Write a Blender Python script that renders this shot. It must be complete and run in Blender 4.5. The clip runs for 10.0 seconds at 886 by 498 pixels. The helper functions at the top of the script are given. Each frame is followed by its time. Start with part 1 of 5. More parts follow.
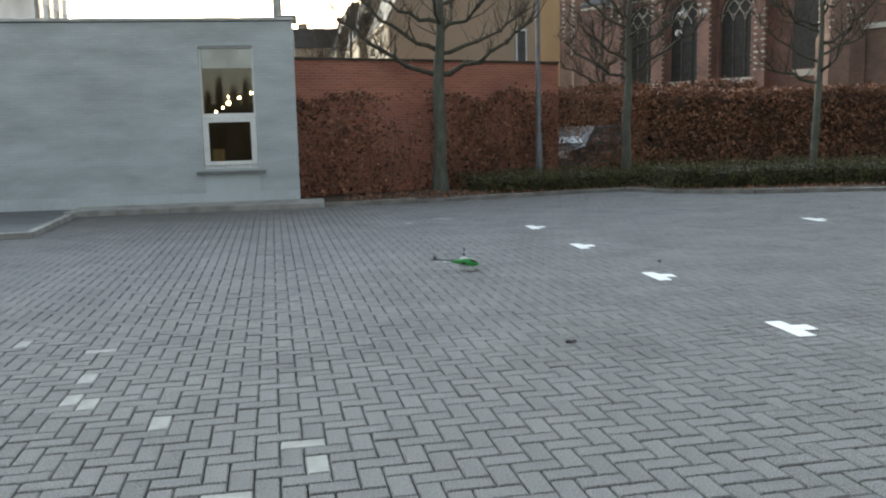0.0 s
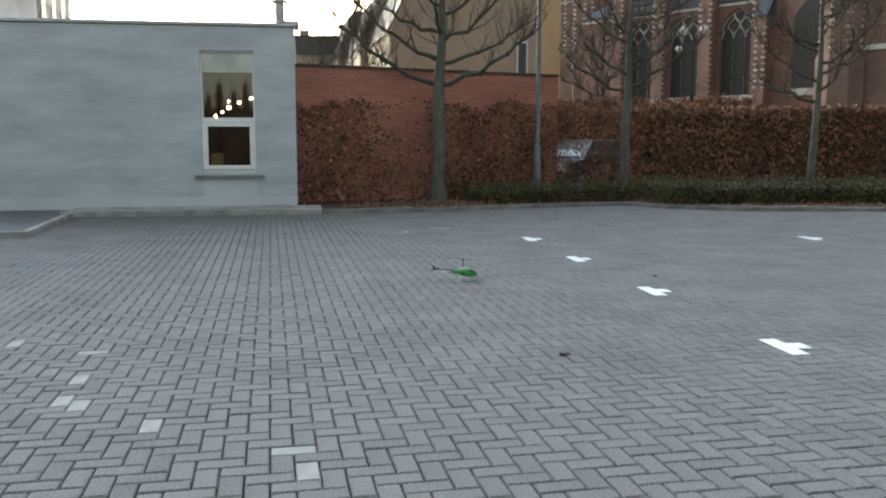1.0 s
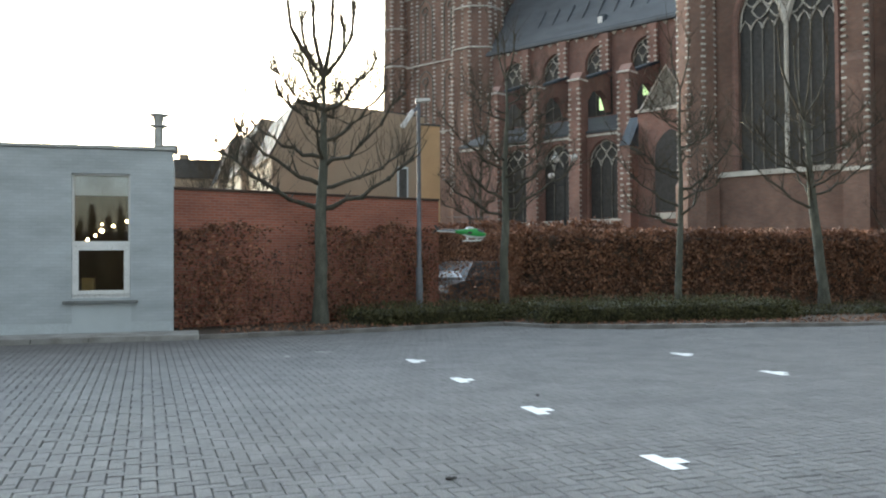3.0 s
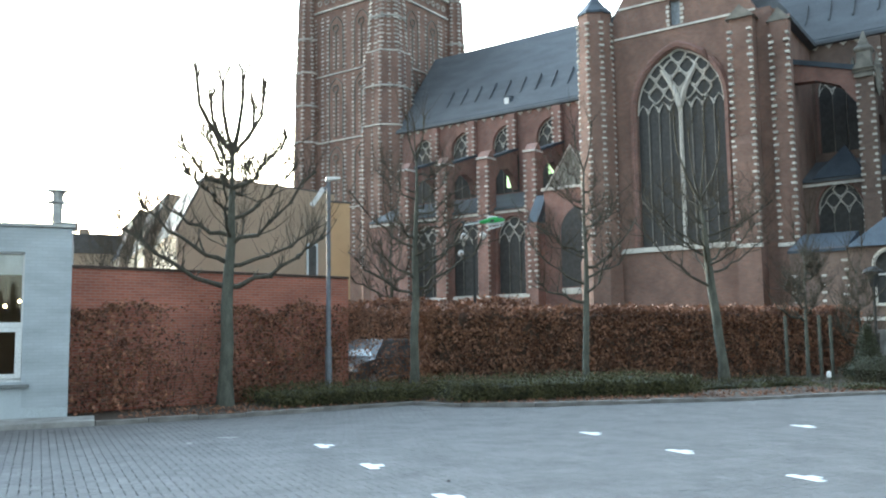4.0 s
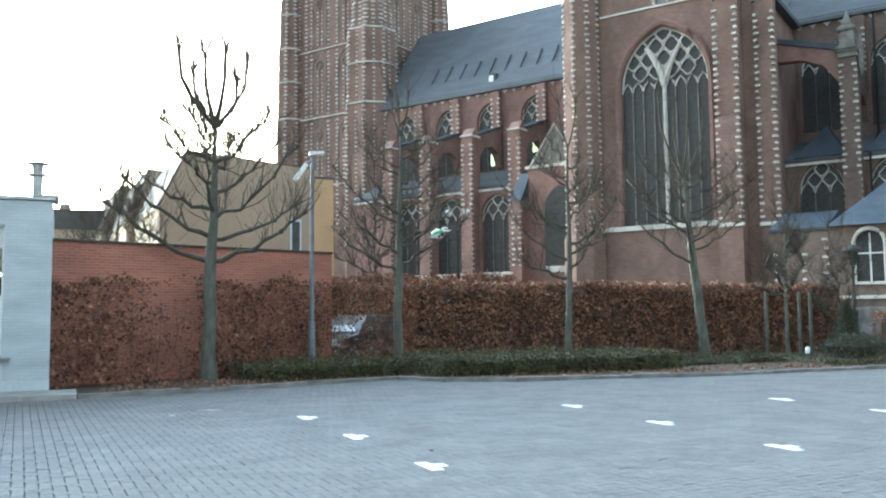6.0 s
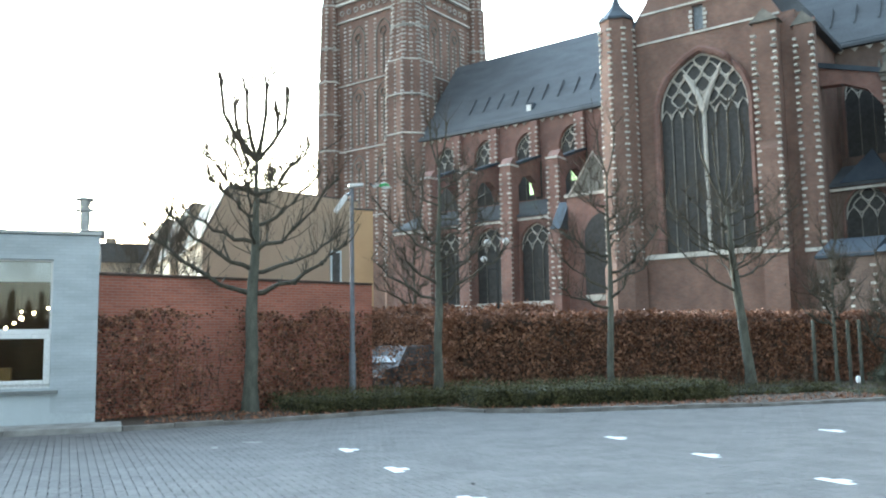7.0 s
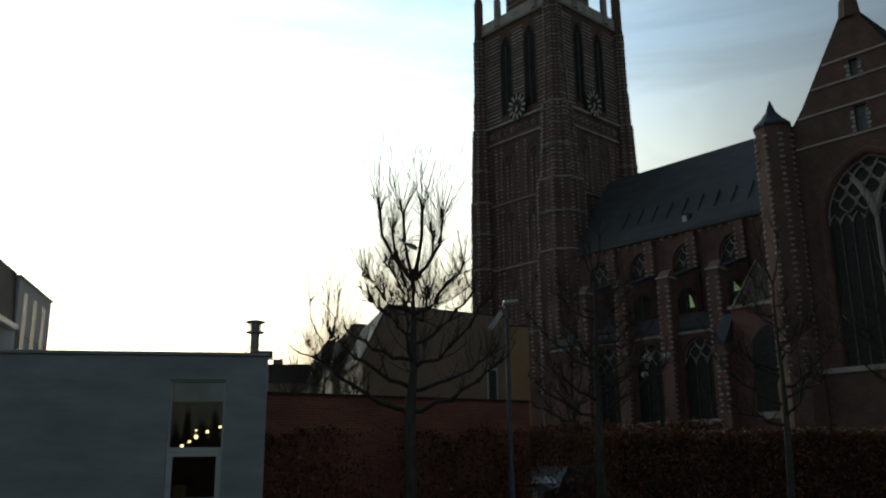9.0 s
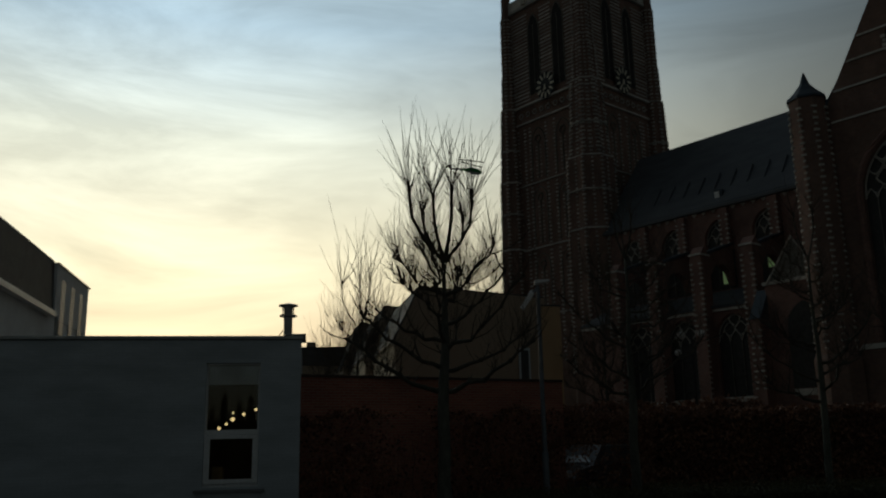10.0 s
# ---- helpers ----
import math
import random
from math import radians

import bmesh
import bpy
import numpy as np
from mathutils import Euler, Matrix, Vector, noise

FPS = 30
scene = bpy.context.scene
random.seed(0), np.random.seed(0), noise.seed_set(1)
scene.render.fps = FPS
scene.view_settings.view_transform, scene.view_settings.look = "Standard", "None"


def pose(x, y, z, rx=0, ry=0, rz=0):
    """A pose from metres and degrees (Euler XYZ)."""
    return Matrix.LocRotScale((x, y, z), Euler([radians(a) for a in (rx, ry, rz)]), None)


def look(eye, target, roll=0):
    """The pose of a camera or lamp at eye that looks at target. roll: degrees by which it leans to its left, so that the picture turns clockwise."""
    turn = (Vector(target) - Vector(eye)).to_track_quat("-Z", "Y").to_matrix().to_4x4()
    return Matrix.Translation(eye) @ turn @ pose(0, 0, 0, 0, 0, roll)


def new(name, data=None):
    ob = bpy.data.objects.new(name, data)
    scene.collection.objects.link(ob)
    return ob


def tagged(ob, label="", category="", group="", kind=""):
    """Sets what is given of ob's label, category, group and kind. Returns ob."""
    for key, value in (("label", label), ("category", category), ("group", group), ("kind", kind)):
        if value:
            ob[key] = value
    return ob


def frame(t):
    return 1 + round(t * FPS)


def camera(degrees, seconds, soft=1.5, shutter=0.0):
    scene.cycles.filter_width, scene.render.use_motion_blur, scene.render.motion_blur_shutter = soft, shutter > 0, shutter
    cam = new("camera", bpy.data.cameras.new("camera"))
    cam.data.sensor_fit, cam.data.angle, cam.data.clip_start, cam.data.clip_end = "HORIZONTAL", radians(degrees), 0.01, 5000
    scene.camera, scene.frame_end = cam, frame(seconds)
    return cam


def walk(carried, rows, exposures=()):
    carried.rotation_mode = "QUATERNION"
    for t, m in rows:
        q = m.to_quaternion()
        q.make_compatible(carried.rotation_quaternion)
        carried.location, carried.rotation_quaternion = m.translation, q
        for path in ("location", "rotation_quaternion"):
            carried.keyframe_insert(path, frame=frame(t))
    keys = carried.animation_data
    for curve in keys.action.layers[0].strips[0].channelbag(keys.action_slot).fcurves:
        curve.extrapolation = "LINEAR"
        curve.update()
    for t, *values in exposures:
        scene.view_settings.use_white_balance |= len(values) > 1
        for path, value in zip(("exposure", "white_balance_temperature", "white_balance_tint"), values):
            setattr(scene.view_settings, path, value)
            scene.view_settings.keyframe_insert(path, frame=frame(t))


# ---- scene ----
EYE = (0.0, 0.0, 1.5)


def view(yaw, pitch, roll, rise=0.0):
    """The hand-held camera's pose: it turns about one standing place and is lifted a little when it looks up."""
    return pose(EYE[0], EYE[1], EYE[2] + rise, 90 + pitch, 0, yaw) @ pose(0, 0, 0, 0, 0, roll)


cam = camera(54.66, 10.0, soft=2.1)
PATH = [
    (0, view(0.27, -7.85, -1.47)),
    (0.5, view(-1.03, -6.02, -0.12)),
    (1, view(0.00, -7.21, -0.01)),
    (1.5, view(-0.31, -7.01, 0.03)),
    (2, view(1.63, -3.81, -0.43)),
    (2.5, view(-0.72, -2.51, -0.16)),
    (3, view(-7.83, 0.91, -0.37)),
    (3.2, view(-12.95, 2.14, -0.53, 0.03)),
    (4.3, view(-14.64, 7.41, -0.86, 0.12)),
    (4.5, view(-16.61, 8.73, -0.76, 0.13)),
    (5, view(-20.48, 10.61, -0.80, 0.08)),
    (5.5, view(-19.18, 6.66, -0.45, 0.01)),
    (5.7, view(-16.36, 4.47, 0.17, 0.01)),
    (6.8, view(-13.69, 4.98, -1.21, 0.04)),
    (7, view(-12.34, 6.37, -0.97, 0.04)),
    (7.5, view(-9.34, 11.53, -1.20, 0.01)),
    (8, view(-8.16, 12.90, -0.64)),
    (8.5, view(-4.64, 13.89, -0.86)),
    (9, view(-2.00, 14.36, -0.68)),
    (9.5, view(-0.54, 13.47, -1.13)),
    (10, view(0.10, 13.13, -1.18)),
]
EXPOSURES = [(0.0, 1.05, 7000, 9), (2.5, 1.08, 6950, 9), (4.4, 1.9, 6000, 2), (5.5, 1.98, 6000, 2), (7.5, 1.75, 6100, 2), (8.0, 0.85, 6050, 2), (8.5, -0.42, 6150, 2), (9.0, -1.95, 6300, 2), (9.5, -2.85, 6700, 2), (10.0, -3.28, 6900, 2)]
walk(cam, PATH, EXPOSURES)

# ---- world and sun ----
SUN_YAW, SUN_UP = 15.5, 4.5
GLOW_YAW, GLOW_UP = 22.0, 13.0            # the middle of the bright, thinly clouded part of the sky
SKY_STRENGTH, GLOW, VEIL = 0.09, 11.0, 0.24
world = bpy.data.worlds.new("sky")
scene.world = world
world.use_nodes = True
wn, wl = world.node_tree.nodes, world.node_tree.links
wn.clear()


def sky_node(kind, **values):
    node = wn.new("ShaderNode" + kind)
    for key, value in values.items():
        node.inputs[key].default_value = value
    return node


def sky_math(op, a, b):
    node = wn.new("ShaderNodeMath")
    node.operation = op
    for socket, value in zip(node.inputs, (a, b)):
        if isinstance(value, (int, float)):
            socket.default_value = value
        else:
            wl.new(value, socket)
    return node.outputs["Value"]


def sky_mix(blend, factor, a, b):
    node = wn.new("ShaderNodeMix")
    node.data_type, node.blend_type = 'RGBA', blend
    for socket, value in ((node.inputs[0], factor), (node.inputs[6], a), (node.inputs[7], b)):
        if isinstance(value, (int, float, tuple)):
            socket.default_value = value
        else:
            wl.new(value, socket)
    return node.outputs[2]


sky = wn.new("ShaderNodeTexSky")
sky.sky_type = 'NISHITA'
sky.sun_disc = False
sky.sun_elevation = radians(SUN_UP)
sky.sun_rotation = radians(-SUN_YAW)
sky.air_density, sky.dust_density, sky.ozone_density = 1.0, 0.3, 1.0
soft_sky = sky_node("HueSaturation", Saturation=0.75, Value=SKY_STRENGTH)
wl.new(sky.outputs["Color"], soft_sky.inputs["Color"])
# thin evening cloud: bright round the low sun, warm near the horizon, blue-grey above and behind
co = wn.new("ShaderNodeTexCoord")
dot = wn.new("ShaderNodeVectorMath")
dot.operation = 'DOT_PRODUCT'
dot.inputs[1].default_value = (-math.sin(radians(GLOW_YAW)) * math.cos(radians(GLOW_UP)), math.cos(radians(GLOW_YAW)) * math.cos(radians(GLOW_UP)), math.sin(radians(GLOW_UP)))
wl.new(co.outputs["Generated"], dot.inputs[0])
bell = sky_math('EXPONENT', sky_math('MULTIPLY', sky_math('SUBTRACT', 1.0, dot.outputs["Value"]), -6.6), 0.0)
mp = sky_node("Mapping", Scale=(1.0, 1.0, 4.0), Rotation=(0.0, 0.25, 0.0))
wl.new(co.outputs["Generated"], mp.inputs["Vector"])
nz = sky_node("TexNoise", Scale=2.6, Detail=7.0, Roughness=0.6, Distortion=0.6)
wl.new(mp.outputs["Vector"], nz.inputs["Vector"])
cloud = wn.new("ShaderNodeMapRange")
for key, value in (("From Min", 0.34), ("From Max", 0.68), ("To Min", 0.72), ("To Max", 1.16)):
    cloud.inputs[key].default_value = value
wl.new(nz.outputs["Fac"], cloud.inputs["Value"])
sep = wn.new("ShaderNodeSeparateXYZ")
wl.new(co.outputs["Generated"], sep.inputs["Vector"])
ramp = wn.new("ShaderNodeValToRGB")
stops = ((0.0, (0.95, 0.62, 0.38, 1)), (0.09, (0.99, 0.73, 0.47, 1)), (0.20, (1.02, 0.90, 0.66, 1)), (0.34, (0.92, 0.94, 0.86, 1)), (0.46, (0.60, 0.79, 1.0, 1)))
while len(ramp.color_ramp.elements) < len(stops):
    ramp.color_ramp.elements.new(0.5)
for el, (p, c) in zip(ramp.color_ramp.elements, stops):
    el.position, el.color = p, c
wl.new(sep.outputs["Z"], ramp.inputs["Fac"])
glow_amount = sky_math('MULTIPLY', sky_math('MULTIPLY', bell, GLOW), cloud.outputs["Result"])
glow = sky_mix('MULTIPLY', 1.0, ramp.outputs["Color"], glow_amount)
veil = sky_mix('MULTIPLY', 1.0, (0.82, 0.93, 1.08, 1), sky_math('MULTIPLY', cloud.outputs["Result"], VEIL))
total = sky_mix('ADD', 1.0, sky_mix('ADD', 1.0, soft_sky.outputs["Color"], glow), veil)
bg = sky_node("Background", Strength=1.0)
out = wn.new("ShaderNodeOutputWorld")
wl.new(total, bg.inputs["Color"])
wl.new(bg.outputs["Background"], out.inputs["Surface"])

sun = new("sun", bpy.data.lights.new("sun", 'SUN'))
sun.data.energy, sun.data.angle, sun.data.color = 0.5, radians(10), (1.0, 0.88, 0.74)
sun.matrix_world = look((-math.sin(radians(SUN_YAW)) * 60, math.cos(radians(SUN_YAW)) * 60, math.tan(radians(SUN_UP)) * 60), (0, 0, 0))

# ---- materials ----


def material(name, base, second=None, scale=4.0, rough=0.8, metal=0.0, bump=0.0, bump_scale=40.0, fine=0.12, stretch=(1, 1, 1), vary=0.0, island=0.0, spec=0.5):
    """A procedural surface: broad blotches of two colours, a fine grain, relief, and variation from piece to piece."""
    m = bpy.data.materials.new(name)
    m.use_nodes = True
    n, l = m.node_tree.nodes, m.node_tree.links
    b = n["Principled BSDF"]
    b.inputs["Roughness"].default_value, b.inputs["Metallic"].default_value = rough, metal
    b.inputs["Specular IOR Level"].default_value = spec
    tc, mp = n.new("ShaderNodeTexCoord"), n.new("ShaderNodeMapping")
    mp.inputs["Scale"].default_value = stretch
    l.new(tc.outputs["Object"], mp.inputs["Vector"])
    big, small = n.new("ShaderNodeTexNoise"), n.new("ShaderNodeTexNoise")
    big.inputs["Scale"].default_value, big.inputs["Detail"].default_value = scale, 5
    small.inputs["Scale"].default_value, small.inputs["Detail"].default_value = bump_scale, 4
    l.new(mp.outputs["Vector"], big.inputs["Vector"]), l.new(mp.outputs["Vector"], small.inputs["Vector"])
    ramp = n.new("ShaderNodeValToRGB")
    ramp.color_ramp.elements[0].position, ramp.color_ramp.elements[1].position = 0.34, 0.66
    second = second or tuple(c * 0.72 for c in base)
    ramp.color_ramp.elements[0].color, ramp.color_ramp.elements[1].color = (*second, 1), (*base, 1)
    l.new(big.outputs["Fac"], ramp.inputs["Fac"])
    hsv = n.new("ShaderNodeHueSaturation")
    l.new(ramp.outputs["Color"], hsv.inputs["Color"])
    mr = n.new("ShaderNodeMapRange")
    mr.inputs["To Min"].default_value, mr.inputs["To Max"].default_value = 1 - fine * 2, 1 + fine * 2
    mr.inputs["From Min"].default_value, mr.inputs["From Max"].default_value = 0.25, 0.75
    l.new(small.outputs["Fac"], mr.inputs["Value"])
    value = mr.outputs["Result"]
    for amount, node, socket in ((vary, "ShaderNodeObjectInfo", "Random"), (island, "ShaderNodeNewGeometry", "Random Per Island")):
        if amount:
            src, m2, mul = n.new(node), n.new("ShaderNodeMapRange"), n.new("ShaderNodeMath")
            m2.inputs["To Min"].default_value, m2.inputs["To Max"].default_value = 1 - amount, 1 + amount
            mul.operation = 'MULTIPLY'
            l.new(src.outputs[socket], m2.inputs["Value"])
            l.new(m2.outputs["Result"], mul.inputs[0]), l.new(value, mul.inputs[1])
            value = mul.outputs["Value"]
    l.new(value, hsv.inputs["Value"])
    l.new(hsv.outputs["Color"], b.inputs["Base Color"])
    if bump:
        bp = n.new("ShaderNodeBump")
        bp.inputs["Strength"].default_value, bp.inputs["Distance"].default_value = bump, 0.02
        l.new(small.outputs["Fac"], bp.inputs["Height"])
        l.new(bp.outputs["Normal"], b.inputs["Normal"])
    return m


def brick_material(name, one, two, mortar, width=0.22, height=0.065, rough=0.85, joint=0.010, bump=0.4, blotch=0.25, streak=(0.7, 0.7, 2.6)):
    """Coursed brickwork on walls in any direction: bricks of two tones, mortar joints with relief, and stains."""
    m = bpy.data.materials.new(name)
    m.use_nodes = True
    n, l = m.node_tree.nodes, m.node_tree.links
    b = n["Principled BSDF"]
    b.inputs["Roughness"].default_value = rough
    tc = n.new("ShaderNodeTexCoord")
    sep, add, comb = n.new("ShaderNodeSeparateXYZ"), n.new("ShaderNodeMath"), n.new("ShaderNodeCombineXYZ")
    l.new(tc.outputs["Object"], sep.inputs["Vector"])
    l.new(sep.outputs["X"], add.inputs[0]), l.new(sep.outputs["Y"], add.inputs[1])
    l.new(add.outputs["Value"], comb.inputs["X"]), l.new(sep.outputs["Z"], comb.inputs["Y"])
    bk = n.new("ShaderNodeTexBrick")
    bk.inputs["Scale"].default_value = 1.0
    bk.inputs["Brick Width"].default_value, bk.inputs["Row Height"].default_value = width, height
    bk.inputs["Mortar Size"].default_value = joint
    bk.inputs["Color1"].default_value, bk.inputs["Color2"].default_value, bk.inputs["Mortar"].default_value = (*one, 1), (*two, 1), (*mortar, 1)
    l.new(comb.outputs["Vector"], bk.inputs["Vector"])
    nz = n.new("ShaderNodeTexNoise")
    nz.inputs["Scale"].default_value, nz.inputs["Detail"].default_value = 0.9, 8
    stain = n.new("ShaderNodeMapping")
    stain.inputs["Scale"].default_value = streak
    l.new(tc.outputs["Object"], stain.inputs["Vector"])
    l.new(stain.outputs["Vector"], nz.inputs["Vector"])
    mr, hsv = n.new("ShaderNodeMapRange"), n.new("ShaderNodeHueSaturation")
    mr.inputs["From Min"].default_value, mr.inputs["From Max"].default_value = 0.25, 0.75
    mr.inputs["To Min"].default_value, mr.inputs["To Max"].default_value = 1 - blotch, 1 + blotch
    l.new(nz.outputs["Fac"], mr.inputs["Value"]), l.new(mr.outputs["Result"], hsv.inputs["Value"])
    l.new(bk.outputs["Color"], hsv.inputs["Color"]), l.new(hsv.outputs["Color"], b.inputs["Base Color"])
    bp = n.new("ShaderNodeBump")
    bp.invert = True
    bp.inputs["Strength"].default_value, bp.inputs["Distance"].default_value = bump, 0.008
    l.new(bk.outputs["Fac"], bp.inputs["Height"]), l.new(bp.outputs["Normal"], b.inputs["Normal"])
    return m


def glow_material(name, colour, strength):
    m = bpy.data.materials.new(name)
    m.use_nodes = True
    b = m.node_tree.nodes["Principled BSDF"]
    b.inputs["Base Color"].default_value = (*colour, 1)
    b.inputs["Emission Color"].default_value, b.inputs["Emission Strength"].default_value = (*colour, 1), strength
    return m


def glass_material(name, tint=(0.9, 0.95, 0.95), rough=0.02):
    m = bpy.data.materials.new(name)
    m.use_nodes = True
    n, l = m.node_tree.nodes, m.node_tree.links
    n.clear()
    o, mix, tr, gl, fr = (n.new("ShaderNode" + k) for k in ("OutputMaterial", "MixShader", "BsdfTransparent", "BsdfGlossy", "Fresnel"))
    tr.inputs["Color"].default_value = (*tint, 1)
    gl.inputs["Roughness"].default_value = rough
    fr.inputs["IOR"].default_value = 1.55
    l.new(fr.outputs["Fac"], mix.inputs[0]), l.new(tr.outputs[0], mix.inputs[1]), l.new(gl.outputs[0], mix.inputs[2])
    l.new(mix.outputs[0], o.inputs["Surface"])
    return m


PAVER = material("concrete_paver", (0.176, 0.170, 0.164), (0.139, 0.134, 0.131), scale=1.3, rough=0.93, bump=0.5, bump_scale=110, fine=0.30, vary=0.08, island=0.08, spec=0.3)
PAVER_PALE = material("pale_paver", (0.29, 0.285, 0.265), scale=6, rough=0.85, bump=0.3, bump_scale=200)
SAND = material("joint_sand", (0.065, 0.06, 0.054), scale=3, rough=0.95, bump=0.4, bump_scale=90)
PAINT = material("road_paint", (0.80, 0.80, 0.78), (0.62, 0.62, 0.60), scale=9, rough=0.6, bump=0.3, bump_scale=120)
PALE_CONCRETE = material("pale_kerb_concrete", (0.40, 0.395, 0.38), (0.24, 0.23, 0.215), scale=2.2, rough=0.85, bump=0.4, bump_scale=60, vary=0.12)
CONCRETE = material("kerb_concrete", (0.25, 0.24, 0.225), (0.11, 0.098, 0.088), scale=2.2, rough=0.88, bump=0.4, bump_scale=60, vary=0.12)
ASPHALT = material("asphalt", (0.075, 0.078, 0.08), (0.05, 0.052, 0.055), scale=2, rough=0.9, bump=0.5, bump_scale=150)
SOIL = material("soil", (0.07, 0.05, 0.035), scale=3, rough=1.0, bump=0.9, bump_scale=30)
GREY_BRICK = brick_material("grey_painted_brick", (0.46, 0.50, 0.53), (0.425, 0.465, 0.495), (0.405, 0.445, 0.47), width=0.22, height=0.066, rough=0.7, joint=0.008, bump=0.35, blotch=0.24)
GREY_PAINT = material("grey_paint", (0.52, 0.57, 0.60), (0.46, 0.505, 0.53), scale=1.5, rough=0.65, bump=0.15, bump_scale=80)
RED_BRICK = brick_material("red_garden_brick", (0.44, 0.150, 0.100), (0.34, 0.112, 0.078), (0.37, 0.225, 0.18), rough=0.9, blotch=0.22)
CHURCH_BRICK = brick_material("old_church_brick", (0.278, 0.143, 0.117), (0.192, 0.098, 0.082), (0.22, 0.176, 0.158), width=0.24, height=0.075, blotch=0.3, streak=(0.8, 0.8, 0.5))
TRANSEPT_BRICK = brick_material("brown_transept_brick", (0.247, 0.137, 0.106), (0.172, 0.097, 0.077), (0.20, 0.165, 0.143), width=0.24, height=0.075, blotch=0.3, streak=(0.8, 0.8, 0.5))
COPING = material("dark_coping_brick", (0.085, 0.055, 0.045), scale=5, rough=0.85, bump=0.3)
CHOIR_BRICK = brick_material("grey_brown_choir_brick", (0.185, 0.122, 0.098), (0.13, 0.087, 0.072), (0.17, 0.145, 0.128), width=0.24, height=0.075, blotch=0.3, streak=(0.8, 0.8, 0.5))
TOWER_STONE = material("weathered_tower_stone", (0.60, 0.585, 0.555), (0.40, 0.39, 0.37), scale=0.8, rough=0.9, bump=0.3, bump_scale=30, island=0.3)
PIER_STONE = material("grey_pinnacle_stone", (0.25, 0.24, 0.215), (0.14, 0.135, 0.12), scale=1.6, rough=0.9, bump=0.4, bump_scale=24)
RAMP_SURFACE = material("ramp_asphalt", (0.155, 0.16, 0.165), (0.115, 0.12, 0.125), scale=2, rough=0.85, bump=0.4, bump_scale=150)
CLIMB_LEAF = material("dry_climber_leaf", (0.33, 0.152, 0.086), (0.12, 0.055, 0.036), scale=3.0, rough=0.7, island=0.75, fine=0.2)
STONE = material("pale_stone", (0.62, 0.60, 0.555), (0.44, 0.42, 0.385), scale=1.2, rough=0.88, bump=0.3, bump_scale=30, island=0.22)
SLATE = material("roof_slate", (0.112, 0.125, 0.142), (0.084, 0.094, 0.107), scale=0.5, rough=0.6, bump=0.3, bump_scale=9, stretch=(1, 1, 3), spec=0.35)
LEAD = material("lead_sheet", (0.065, 0.085, 0.11), (0.045, 0.06, 0.08), scale=1.2, rough=0.6, bump=0.2, bump_scale=12, spec=0.35)
GREY_STONE = material("weathered_mullion_stone", (0.25, 0.24, 0.22), scale=2, rough=0.9)
REAR = material("dark_plain_wall", (0.05, 0.05, 0.052), scale=0.6, rough=0.9)
DARK_GLASS = material("leaded_glass", (0.07, 0.07, 0.07), scale=3, rough=0.4, bump=0.2, bump_scale=8, spec=0.25)
PALE_GLASS = material("pale_leaded_glass", (0.27, 0.31, 0.35), scale=5, rough=0.4, bump=0.2, bump_scale=10)
# no lamp here: emission stands in for daylight through the church
GREEN_GLASS = glow_material("glowing_green_glass", (0.42, 0.62, 0.30), 0.9)
WHITE_PAINT = material("white_frame_paint", (0.80, 0.80, 0.80), (0.72, 0.72, 0.72), scale=4, rough=0.4)
BLIND = material("roller_blind", (0.78, 0.82, 0.84), scale=2, rough=0.9)
SILL = material("bluestone", (0.20, 0.21, 0.21), scale=5, rough=0.6, bump=0.2)
GLASS = glass_material("window_glass", (0.95, 0.96, 0.97))
ROOM = material("room_wall", (0.14, 0.10, 0.075), scale=1.5, rough=0.9)
ROOM_PALE = material("room_ceiling_paint", (0.030, 0.031, 0.040), scale=1.5, rough=0.9)
ROOM_WOOD = material("room_wood", (0.42, 0.27, 0.10), scale=3, rough=0.6, stretch=(1, 1, 0.2))
LOUVRE = material("dark_louvre", (0.058, 0.055, 0.056), scale=3, rough=0.9, spec=0.2)
BULB = glow_material("warm_bulb", (1.0, 0.72, 0.36), 10.0)
ZINC = material("zinc", (0.42, 0.43, 0.44), scale=4, rough=0.4, metal=0.7)
GALV = material("galvanised_steel", (0.19, 0.205, 0.235), scale=5, rough=0.55, metal=0.2, bump=0.1)
BARK = material("tree_bark", (0.13, 0.13, 0.105), (0.07, 0.072, 0.058), scale=7, rough=0.95, bump=0.7, bump_scale=45, stretch=(1, 1, 0.35))
LIMB = material("limb_bark", (0.085, 0.075, 0.055), (0.045, 0.042, 0.033), scale=9, rough=0.95, bump=0.8, bump_scale=40)
TWIG = material("twig_bark", (0.075, 0.06, 0.042), scale=9, rough=0.95)
BEECH = material("dry_beech_leaf", (0.31, 0.148, 0.086), (0.17, 0.08, 0.049), scale=1.6, rough=0.75, island=0.45, fine=0.2)
BEECH_CORE = material("hedge_twigs", (0.09, 0.054, 0.038), scale=5, rough=1.0, bump=1.0, bump_scale=18)
GREEN_LEAF = material("evergreen_leaf", (0.060, 0.060, 0.027), (0.038, 0.038, 0.019), scale=4, rough=0.6, island=0.4)
DULL_LEAF = material("dull_ground_cover_leaf", (0.108, 0.100, 0.038), (0.062, 0.058, 0.024), scale=4, rough=0.8, island=0.4)
GREEN_CORE = material("shrub_core", (0.032, 0.034, 0.016), scale=6, rough=1.0, bump=1.0, bump_scale=20)
YELLOW_LEAF = material("yellow_blossom", (0.72, 0.64, 0.05), scale=8, rough=0.7, island=0.3)
